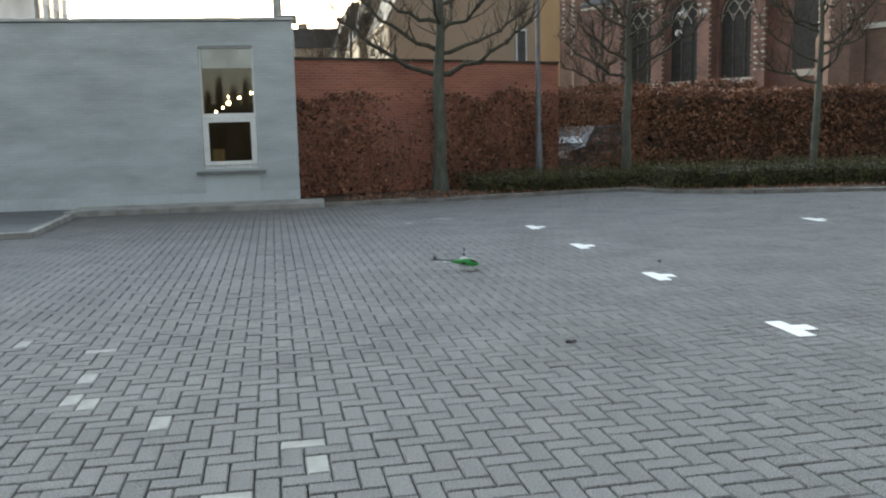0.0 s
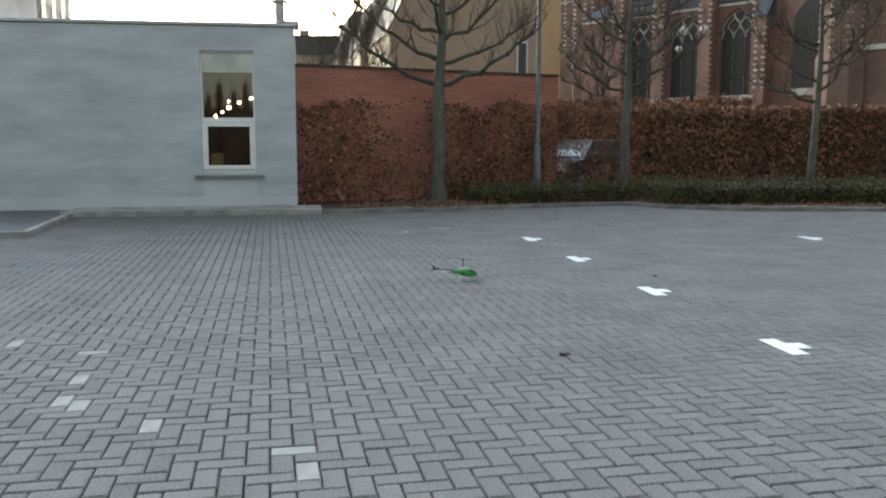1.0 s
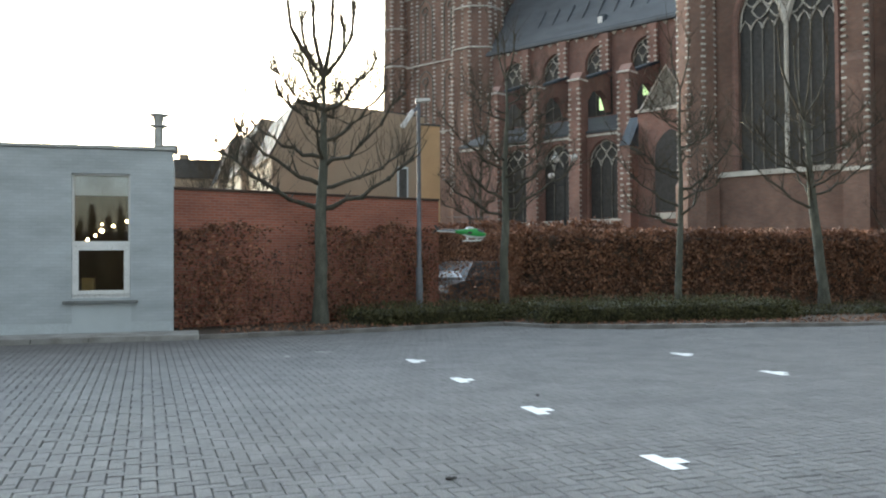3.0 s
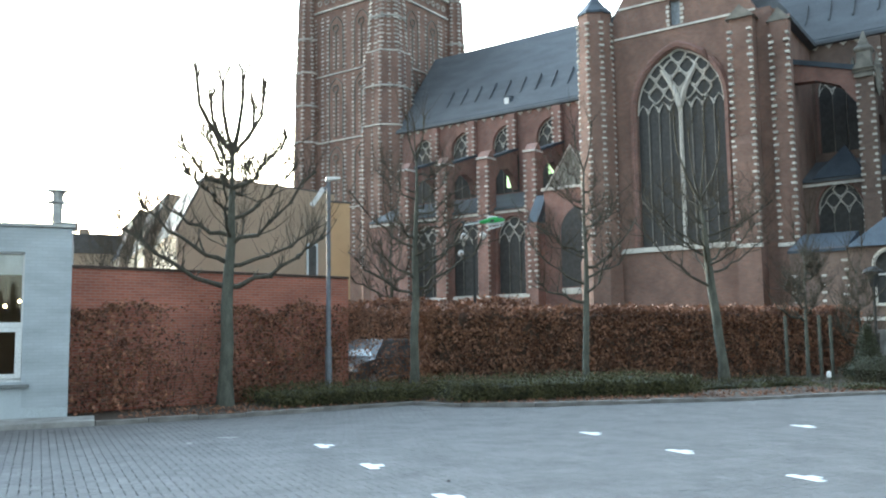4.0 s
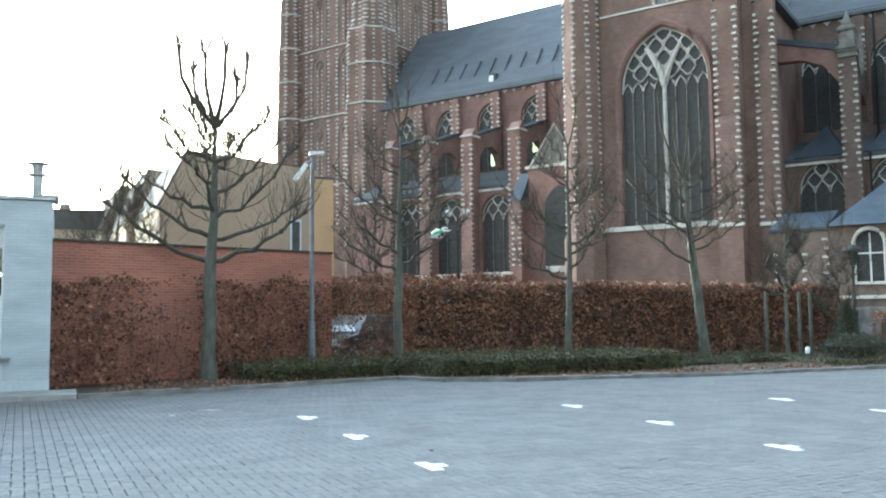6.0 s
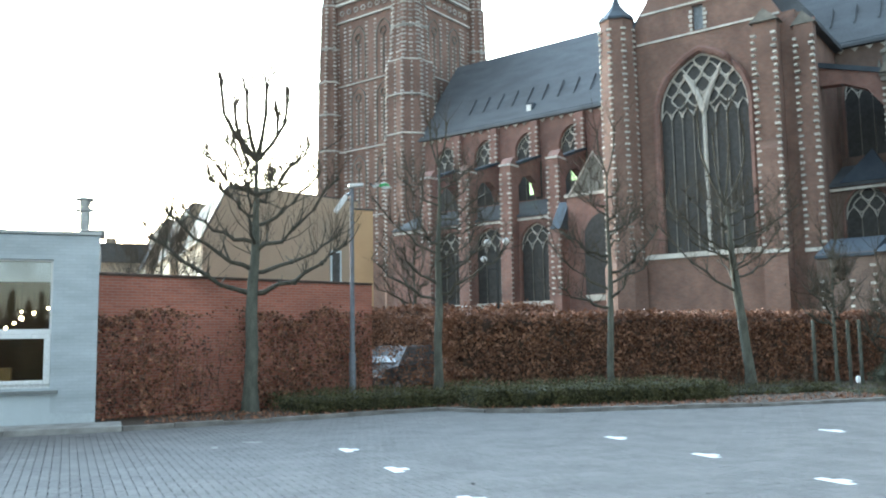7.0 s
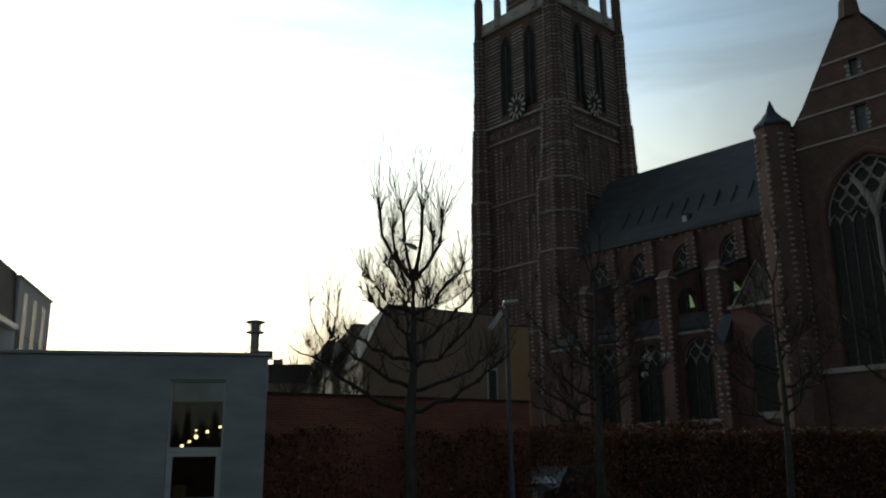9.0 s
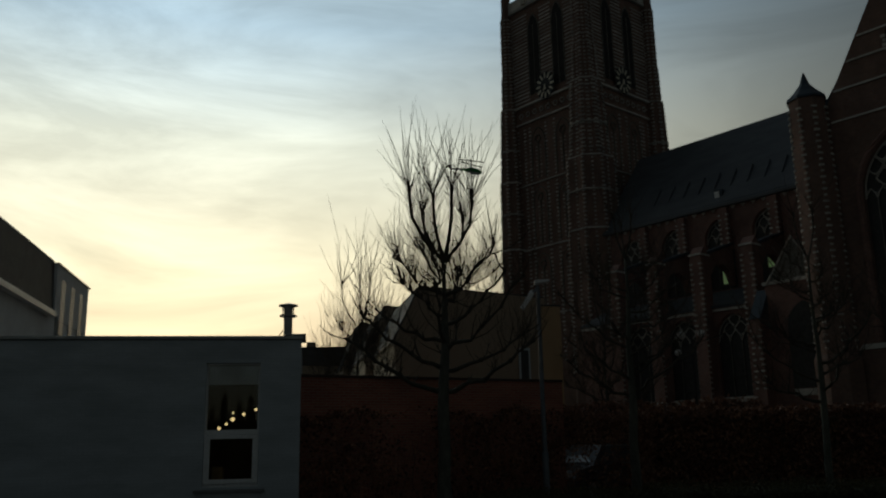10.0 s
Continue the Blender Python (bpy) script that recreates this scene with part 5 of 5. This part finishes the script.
hedge("low_hedge", pose(0.9, 19.35, 0.05, 0, 0, 18), 4.2, 2.2, 0.42, 9000, 34, "low dark evergreen ground cover behind the kerb", DULL_LEAF, GREEN_CORE, 0.055, None, 0.0, "shrub")
hedge("low_hedge", pose(4.9, 19.35, 0.05, 0, 0, 2), 6.6, 3.0, 0.5, 15000, 35, "low dark evergreen ground cover below the beech hedge", DULL_LEAF, GREEN_CORE, 0.055, None, 0.0, "shrub")
hedge("low_hedge", pose(11.3, 20.6, 0.05, 0, 0, 8), 4.5, 1.6, 0.22, 3500, 36, "ragged low ground cover", DULL_LEAF, GREEN_CORE, 0.05, None, 0.0, "shrub")
hedge("beech_hedge", pose(20.0, 21.9, 0.05, 0, 0, 5), 1.35, 0.8, 1.35, 3000, 37, "short piece of brown beech hedge by the gate", BEECH, BEECH_CORE, 0.075)
hedge("beech_hedge", pose(24.0, 22.4, 0.05, 0, 0, 5), 4.5, 1.0, 1.4, 8000, 38, "brown beech hedge beyond the gate", BEECH, BEECH_CORE, 0.075)


hedge("low_hedge", pose(15.6, 19.2, 0.05, 0, 0, 2), 8.6, 2.6, 0.16, 7000, 40, "thin ragged grass and ground cover along the kerb", DULL_LEAF, GREEN_CORE, 0.055, None, 0.0, "shrub")


def bed_place(r):
    x = r.uniform(-2.2, 25.0)
    return (x, kerb_y(x) + 0.2 + abs(r.gauss(0, 1.3)), 0.075 + r.uniform(0, 0.02))


v, f = leaf_cloud(4500, bed_place, 0.075, 71)
tagged(mesh_part("fallen_leaves", v, f, BEECH), "brown fallen leaves strewn over the planting bed", "leaves", kind="stuff")


def bush(x, y, rx, height, count, seed, leaf, label, size=0.06, cone=True, core=True):
    t = thing("bush", pose(x, y, 0.04), label, "bush")
    if core:
        rings = [ring(0, 0, height * f, rx * 0.85 * ((1 - f) ** 0.7 if cone else math.sin(0.35 + 2.6 * f)), 10) for f in (0, 0.25, 0.5, 0.75, 0.94)]
        part("core", loft(rings), GREEN_CORE, t)

    def sampler(r):
        f = r.random() ** 1.1
        k = rx * ((1 - f) ** 0.7 if cone else math.sin(0.35 + 2.6 * f)) * r.uniform(0.8, 1.1) + 0.05
        a = r.uniform(0, 6.283)
        k *= 1 + 0.2 * noise.noise((math.cos(a) * 2, math.sin(a) * 2, f * 4 + seed))
        return (k * math.cos(a), k * math.sin(a), height * f)
    v, f = leaf_cloud(count, sampler, size, seed)
    mesh_part("foliage", v, f, leaf, t, kind="stuff")


bush(19.3, 23.0, 0.5, 1.75, 3200, 41, GREEN_LEAF, "dark green spreading evergreen bush", 0.06)
bush(18.7, 22.0, 0.95, 0.8, 3400, 42, GREEN_LEAF, "small dark evergreen bush", 0.055, False)
bush(23.1, 23.2, 0.22, 0.5, 330, 43, YELLOW_LEAF, "small bush in bright yellow bloom", 0.07, False, False)
bm = bmesh.new()
vs = [bm.verts.new(p) for p in ((21.5, 23.6, 0.085), (25.5, 24.0, 0.085), (25.5, 27.5, 0.085), (21.5, 27.0, 0.085))]
bm.faces.new(vs)
tagged(part("lawn", bm, GRASS), "small patch of green lawn beyond the gate", "lawn", kind="structure")
gp = thing("gate_pillar", pose(21.7, 24.6, 0.0), "weathered pale stone gate pillar", "pillar")
part("shaft", box(-0.3, 0.3, -0.3, 0.3, 0, 1.5, 0.02), CONCRETE, gp)
part("cap", box(-0.36, 0.36, -0.36, 0.36, 1.5, 1.62, 0.02), CONCRETE, gp)

for k, (x, h) in enumerate(((-4.4, 4.5), (-3.5, 4.0), (-2.8, 4.8), (-2.0, 4.2), (-1.3, 4.7), (-0.4, 4.1), (0.6, 4.9))):
    bush(x, -13.5 + (k % 2), 0.42, h, 900, 60 + k, GREEN_LEAF, "slim dark conifer at the back of the yard", 0.14)

# ---- lamps, post, car ----
sl = thing("street_lamp", pose(2.39, 21.85, 0.05), "tall grey steel lamp post with a flat white head", "street lamp")
part("pole", loft([ring(0, 0, 0, 0.085, 12), ring(0, 0, 1.3, 0.085, 12), ring(0, 0, 1.34, 0.062, 12), ring(0, 0, 5.55, 0.05, 12)]), GALV, sl)
part("arm", tube([(-0.02, 0, 5.45), (-0.22, -0.05, 5.22), (-0.42, -0.1, 4.92)], 0.035, 8), GALV, sl)
part("reflector", box(-0.06, 0.06, -0.06, 0.02, 0, 0.52, 0.01, None, Matrix.Translation((-0.44, -0.1, 4.9)) @ Matrix.Rotation(radians(34), 4, 'Y')), WHITE_PAINT, sl)
part("head", loft([[(x, y, z) for x, y, z in ((-0.08, -0.10, 5.56), (-0.08, 0.10, 5.56), (-0.08, 0.10, 5.66), (-0.08, -0.10, 5.66))], [(0.30, -0.09, 5.62), (0.30, 0.09, 5.62), (0.30, 0.09, 5.67), (0.30, -0.09, 5.67)]]), WHITE_PAINT, sl)

gl = thing("globe_lamp", pose(7.75, 27.1, 0.0), "dark lamp post carrying pale globe lamps", "street lamp")
part("pole", loft([ring(0, 0, 0, 0.09, 10), ring(0, 0, 0.9, 0.08, 10), ring(0, 0, 1.0, 0.05, 10), ring(0, 0, 4.9, 0.04, 10)]), IRON, gl)
for x, z in ((-0.32, 4.85), (0.32, 4.9), (-0.45, 4.3)):
    part("arm", tube([(0, 0, z - 0.3), (x * 0.6, 0, z - 0.32), (x, 0, z - 0.14)], 0.02, 6), IRON, gl)
    b = bmesh.new()
    bmesh.ops.create_uvsphere(b, u_segments=16, v_segments=10, radius=0.125 if z > 4.5 else 0.105)
    bmesh.ops.translate(b, verts=b.verts, vec=(x, 0, z))
    part("globe", b, OPAL, gl, "pale opal globe", smooth=True)

ln = thing("lantern_post", pose(23.5, 27.5, 0.0), "dark iron lantern on a post", "street lamp")
part("pole", loft([ring(0, 0, 0, 0.11, 8), ring(0, 0, 1.2, 0.10, 8), ring(0, 0, 1.25, 0.06, 8), ring(0, 0, 3.2, 0.055, 8)]), IRON, ln)
part("lantern", loft([ring(0, 0, 3.2, 0.12, 6), ring(0, 0, 3.75, 0.22, 6)]), IRON, ln)
part("hood", loft([ring(0, 0, 3.75, 0.42, 12), ring(0, 0, 3.8, 0.42, 12), ring(0, 0, 4.0, 0.1, 12)]), IRON, ln)

mk = thing("marker_post", pose(14.55, 18.75, 0.05), "small post with a white round marker", "post")
part("stem", tube([(0, 0, 0), (0, 0, 0.42)], 0.018, 7), BARK, mk)
part("marker", loft([ring(0, 0, 0.38, 0.03, 12), ring(0, 0, 0.41, 0.055, 12), ring(0, 0, 0.52, 0.055, 12), ring(0, 0, 0.55, 0.025, 12)]), WHITE_PAINT, mk)

car = thing("car", pose(4.32, 27.1, 0.0, 0, 0, 228), "silver parked car half hidden behind the hedge", "car")
side = [(-2.0, 0.35), (2.05, 0.35), (2.1, 0.62), (1.95, 0.82), (1.05, 0.96), (-1.75, 1.0), (-2.05, 0.85)]
part("body", prism(side, -0.85, 0.85), CAR_PAINT, car)
part("cabin", loft([[(1.05, -0.78, 0.95), (1.05, 0.78, 0.95), (-1.85, 0.78, 0.97), (-1.85, -0.78, 0.97)], [(0.25, -0.6, 1.5), (0.25, 0.6, 1.5), (-1.45, 0.6, 1.5), (-1.45, -0.6, 1.5)], [(0.1, -0.55, 1.54), (0.1, 0.55, 1.54), (-1.3, 0.55, 1.54), (-1.3, -0.55, 1.54)]]), CAR_PAINT, car)
part("windscreen", loft([[(0.98, -0.25, 1.04), (0.98, 0.62, 1.04), (0.94, 0.62, 1.04), (0.94, -0.25, 1.04)], [(0.68, -0.5, 1.23), (0.68, 0.35, 1.23), (0.64, 0.35, 1.23), (0.64, -0.5, 1.23)]]), CAR_GLASS, car, "windscreen bright with reflected sky")
for s in (-1, 1):
    part("side_window", loft([[(0.85, s * 0.775, 1.0), (-1.6, s * 0.775, 1.0), (-1.6, s * 0.765, 1.0), (0.85, s * 0.765, 1.0)], [(0.2, s * 0.625, 1.44), (-1.35, s * 0.625, 1.44), (-1.35, s * 0.615, 1.44), (0.2, s * 0.615, 1.44)]]), DARK_GLASS, car)
    for wx in (1.3, -1.3):
        w = part("wheel", loft([[(wx + 0.31 * math.cos(q * math.pi / 8), y, 0.31 + 0.31 * math.sin(q * math.pi / 8)) for q in range(16)] for y in (s * 0.70, s * 0.87)]), RUBBER, car)
        part("rim", loft([[(wx + 0.2 * math.cos(q * math.pi / 8), y, 0.31 + 0.2 * math.sin(q * math.pi / 8)) for q in range(16)] for y in (s * 0.865, s * 0.88)]), ZINC, w)
    part("headlight", box(1.95, 2.08, s * 0.55 - 0.15, s * 0.55 + 0.15, 0.62, 0.75, 0.02), OPAL, car)

# ---- parking marks and litter ----
for x, y, k in ((2.457, 5.88, 1), (2.06, 8.22, 1), (1.66, 10.55, 1), (1.29, 12.78, 1), (5.62, 12.88, 1), (5.88, 10.48, 1), (6.09, 8.12, 1), (9.36, 12.6, 1), (9.67, 10.58, 1), (14.71, 15.1, 1)):
    b = prism([(0, 0), (0.132, 0), (0.132, 0.17), (0.25, 0.17), (0.25, 0.33), (0.132, 0.33), (0.132, 0.48), (0, 0.48)], 0.003, 0.007, m=Matrix(((1, 0, 0, 0), (0, 0, 1, 0), (0, 1, 0, 0), (0, 0, 0, 1))))
    o = tagged(part("parking_mark", b, PAINT), "white painted parking bay mark on the pavers", "road marking", "parking bay marks")
    o.matrix_basis = pose(x, y, 0, 0, 0, GRID - 3)
for x, y, s in ((0.84, 5.88, 0.03), (0.88, 5.9, 0.018), (2.35, 9.4, 0.025)):
    b = bmesh.new()
    bmesh.ops.create_icosphere(b, subdivisions=2, radius=s)
    for vtx in b.verts:
        vtx.co.z = max(vtx.co.z * 0.4, -0.01) * (1 + 0.4 * noise.noise(vtx.co * 40))
        vtx.co.x *= 1 + 0.5 * noise.noise(vtx.co * 30 + Vector((5, 0, 0)))
    o = tagged(part("leaf_litter", b, DEBRIS), "small dark lump of leaf litter on the pavers", "litter", "litter on the paving")
    o.location = (x, y, 0.012)

# ---- the model helicopter ----
heli = thing("model_helicopter", None, "small green and white radio-controlled helicopter with skids", "helicopter")
sec = [(-0.16, 0.011, 0.012, 0.018), (-0.08, 0.026, 0.025, 0.012), (-0.02, 0.043, 0.043, 0.005), (0.05, 0.046, 0.046, 0.0), (0.10, 0.037, 0.036, -0.007), (0.132, 0.019, 0.019, -0.012), (0.142, 0.005, 0.006, -0.012)]
rings = [[(x, w * math.cos(q * math.pi / 8), c + h * math.sin(q * math.pi / 8)) for q in range(16)] for x, w, h, c in sec]
fus = part("fuselage", loft(rings), GREEN_PAINT, heli, "glossy bright green cabin shell", smooth=True)
belly = [[(x, w * 1.04 * math.cos(math.pi + q * math.pi / 8), c - 0.004 + h * 1.03 * min(-0.55, math.sin(math.pi + q * math.pi / 8))) for q in range(1, 8)] for x, w, h, c in sec[1:6]]
part("belly", loft(belly), WHITE_PLASTIC, heli, "white belly stripe")
part("windscreen", loft([[(x, w * 1.03 * math.cos(a), c + h * 1.04 * math.sin(a)) for a in (0.35, 0.75, 1.2, 1.94, 2.39, 2.79)] for x, w, h, c in ((0.055, 0.046, 0.046, -0.001), (0.10, 0.037, 0.036, -0.007), (0.122, 0.026, 0.025, -0.011))]), BLACK_PLASTIC, heli, "dark cabin window")
part("engine_cowl", loft([ring(-0.01, 0, 0.034, 0.05, 10, 0.026), ring(-0.015, 0, 0.056, 0.034, 10, 0.018), ring(-0.015, 0, 0.062, 0.012, 10, 0.010)]), WHITE_PLASTIC, heli, "white engine cowl")
for sgn in (-1, 1):
    part("side_grille", prism([(-0.045, -0.008), (0.005, -0.012), (0.0, 0.012), (-0.035, 0.014)], sgn * 0.0425, sgn * 0.047), BLACK_PLASTIC, heli)
# boom's lit look from below is painted white, its dark look from above black
boom = part("tail_boom", tube([(-0.08, 0, 0.014), (-0.20, 0, 0.018), (-0.325, 0, 0.022)], [0.015, 0.011, 0.008], 8), WHITE_PLASTIC, heli, "tail boom, its lit look put in as white below a black top")
part("boom_top", tube([(-0.07, 0, 0.024), (-0.20, 0, 0.026), (-0.325, 0, 0.028)], [0.014, 0.010, 0.007], 8), BLACK_PLASTIC, heli)
part("tail_fin", prism([(-0.30, 0.02), (-0.325, 0.02), (-0.355, 0.075), (-0.335, 0.078), (-0.31, 0.045)], -0.003, 0.003), BLACK_PLASTIC, heli)
part("stabiliser", box(-0.24, -0.205, -0.06, 0.06, 0.016, 0.019, 0.001), WHITE_PLASTIC, heli)
for s in (-1, 1):
    part("skid", tube([(-0.075, s * 0.052, -0.072), (0.075, s * 0.052, -0.072), (0.10, s * 0.052, -0.057)], 0.0045, 6), WHITE_PLASTIC, heli)
    for x in (-0.04, 0.05):
        part("skid_strut", tube([(x, s * 0.02, -0.03), (x, s * 0.052, -0.072)], 0.004, 5), WHITE_PLASTIC, heli)
part("mast", tube([(-0.015, 0, 0.06), (-0.015, 0, 0.165)], 0.004, 6), BLACK_PLASTIC, heli)


def rotor(name, z, r):
    hub = part(name, loft([ring(0, 0, -0.008, 0.012, 8), ring(0, 0, 0.008, 0.012, 8)]), BLACK_PLASTIC, heli)
    hub.location = (-0.015, 0, z)
    for s in (-1, 1):
        part("blade", loft([[(s * x, -0.013, 0.003), (s * x, 0.013, -0.001), (s * x, 0.013, 0.001), (s * x, -0.013, 0.005)] for x in (0.01, r * 0.5, r)]), BLACK_PLASTIC, hub)
    return hub


lower_rotor, upper_rotor = rotor("lower_rotor", 0.095, 0.21), rotor("upper_rotor", 0.150, 0.21)
b = bmesh.new()
tail_rotor = part("tail_rotor", box(-0.045, 0.045, -0.002, 0.002, -0.006, 0.006), BLACK_PLASTIC, heli)
tail_rotor.location = (-0.325, 0.014, 0.035)

HELI = [
    (0, pose(0.198, 9.184, 0.078, 0, 0, -4)),
    (1, pose(0.233, 9.184, 0.078, 0, 0, -4)),
    (1.5, pose(0.185, 9.243, 0.388, 0, 2, -3)),
    (1.8, pose(0.210, 8.695, 0.742, 0, 8, 0)),
    (2, pose(0.300, 8.608, 0.810, 0, 14, 3)),
    (2.2, pose(0.465, 8.429, 0.946, 0, 10, 2)),
    (2.5, pose(0.689, 8.338, 1.243, 0, 6, 0)),
    (3, pose(1.367, 7.979, 1.776, 0, 0, 0)),
    (3.2, pose(1.600, 7.744, 1.958, 0, -2, 2)),
    (4.3, pose(3.208, 9.561, 3.028, -4, -15, 6)),
    (4.5, pose(3.566, 10.286, 3.075, -6, -10, 35)),
    (5, pose(4.054, 11.840, 2.963, 0, 0, 92)),
    (5.5, pose(3.865, 12.371, 2.508, 5, 0, 122)),
    (6.8, pose(2.148, 13.236, 3.768, -18, -8, 70)),
    (7, pose(1.960, 13.215, 4.044, -24, -12, 48)),
    (7.2, pose(2.007, 12.926, 4.409, -25, -15, 32)),
    (7.5, pose(1.236, 12.566, 4.594, -25, -20, 20)),
    (8, pose(0.741, 13.117, 5.015, -14, -8, 45)),
    (8.2, pose(0.461, 13.335, 5.021, 0, 0, 55)),
    (8.5, pose(0.251, 13.527, 5.100, 0, 0, 60)),
    (9, pose(-0.034, 13.550, 5.020, 0, 0, 55)),
    (9.5, pose(-0.010, 13.280, 5.254, 0, 0, 50)),
    (9.8, pose(0.218, 12.594, 5.446, 0, 0, 28)),
    (10, pose(0.418, 11.577, 5.325, 0, 0, 12)),
]

# ---- the paving, brick by brick ----
PW, GAP = 0.113, 0.0085
CA, SA = math.cos(radians(GRID)), math.sin(radians(GRID))
PHASE_X, PHASE_Y = -0.038, -0.025


def yard(x, y):
    """Where the yard is paved."""
    return -13.5 < x < 22.5 and y > (-9.0 if -9 < x < 12 else 2.0) and (y < kerb_y(x) - 0.06 if x > -2.5 else y < 19.5)


prng = random.Random(77)
near, rest, pale = [], [], []
PALE = [(-0.712, 4.031), (-0.607, 3.778), (-2.286, 5.28), (-2.196, 4.829), (-2.068, 4.743), (-1.528, 4.4), (-2.499, 5.964), (-3.224, 6.22), (-0.897, 3.476), (-0.04, 14.7), (-0.68, 14.2), (-0.06, 8.45)]
for j in range(-120, 190):
    for i in range(-150, 260):
        k = (i + j) % 4
        if k not in (0, 2):
            continue
        lx, ly = (i + (1.0 if k == 0 else 0.5)) * PW + PHASE_X, (j + (0.5 if k == 0 else 1.0)) * PW + PHASE_Y
        x, y = lx * CA - ly * SA, lx * SA + ly * CA
        if not yard(x, y):
            continue
        item = (x, y, k == 0)
        if any(abs(x - px) < 0.07 and abs(y - py) < 0.07 for px, py in PALE):
            pale.append(item)
        elif 3.0 < y < 5.2 and -1.3 < x < 1.5 and len(near) < 285:
            near.append(item)
        else:
            rest.append(item)
hl, hw_ = PW - GAP / 2, PW / 2 - GAP / 2
shape = [(-hl, -hw_, -0.03), (hl, -hw_, -0.03), (hl, hw_, -0.03), (-hl, hw_, -0.03), (-hl, -hw_, -0.006), (hl, -hw_, -0.006), (hl, hw_, -0.006), (-hl, hw_, -0.006),
         (-hl + 0.007, -hw_ + 0.007, 0), (hl - 0.007, -hw_ + 0.007, 0), (hl - 0.007, hw_ - 0.007, 0), (-hl + 0.007, hw_ - 0.007, 0)]
quads = [(a + s, (a + 1) % 4 + s, (a + 1) % 4 + 4 + s, a + 4 + s) for s in (0, 4) for a in range(4)] + [(8, 9, 10, 11)]
paving = thing("paving", None, "grey concrete block paving laid in herringbone", "paving", kind="structure")
pm = mesh_part("paver", shape, quads, PAVER, paving)
pp = mesh_part("paver", shape, quads, PAVER_PALE, paving, "pale replaced paver")
first_n = first_p = True
for (x, y, flat), tmpl in [(q, pm) for q in near] + [(q, pp) for q in pale]:
    if tmpl is pm and first_n:
        ob, first_n = pm, False
    elif tmpl is pp and first_p:
        ob, first_p = pp, False
    else:
        ob = new("paver", tmpl.data)
        ob.parent = paving
    ob.matrix_basis = pose(x, y, prng.gauss(0, 0.0012), prng.gauss(0, 0.35), prng.gauss(0, 0.35), GRID + (0 if flat else 90) + prng.gauss(0, 0.5))
np.random.seed(5)
S = np.array(shape)
n = len(rest)
R = np.array([(x, y) for x, y, _ in rest])
ang = np.radians([GRID + (0 if fl else 90) for _, _, fl in rest]) + np.random.normal(0, 0.008, n)
c, s = np.cos(ang)[:, None], np.sin(ang)[:, None]
tilt = np.random.normal(0, 0.006, (n, 2))
V = np.stack([R[:, :1] + S[None, :, 0] * c - S[None, :, 1] * s, R[:, 1:] + S[None, :, 0] * s + S[None, :, 1] * c,
              S[None, :, 2] + np.random.normal(0, 0.0012, (n, 1)) + tilt[:, :1] * S[None, :, 0] + tilt[:, 1:] * S[None, :, 1]], -1).reshape(-1, 3)
Q = (np.array(quads)[None] + (np.arange(n) * 12)[:, None, None]).reshape(-1, 4)
mesh_part("paver_field", V.tolist(), Q.tolist(), PAVER, paving, kind="stuff")


def motions():
    """The helicopter lifts off, crosses before the church and comes back; its rotors turn all the time."""
    walk(heli, HELI)
    beats = [i / 15 for i in range(151)]
    walk(lower_rotor, [(t, pose(-0.015, 0, 0.095, 0, 0, 77 * i)) for i, t in enumerate(beats)])
    walk(upper_rotor, [(t, pose(-0.015, 0, 0.150, 0, 0, 40 - 77 * i)) for i, t in enumerate(beats)])
    walk(tail_rotor, [(t, pose(-0.325, 0.014, 0.035, 0, 83 * i, 0)) for i, t in enumerate(beats)])


motions()
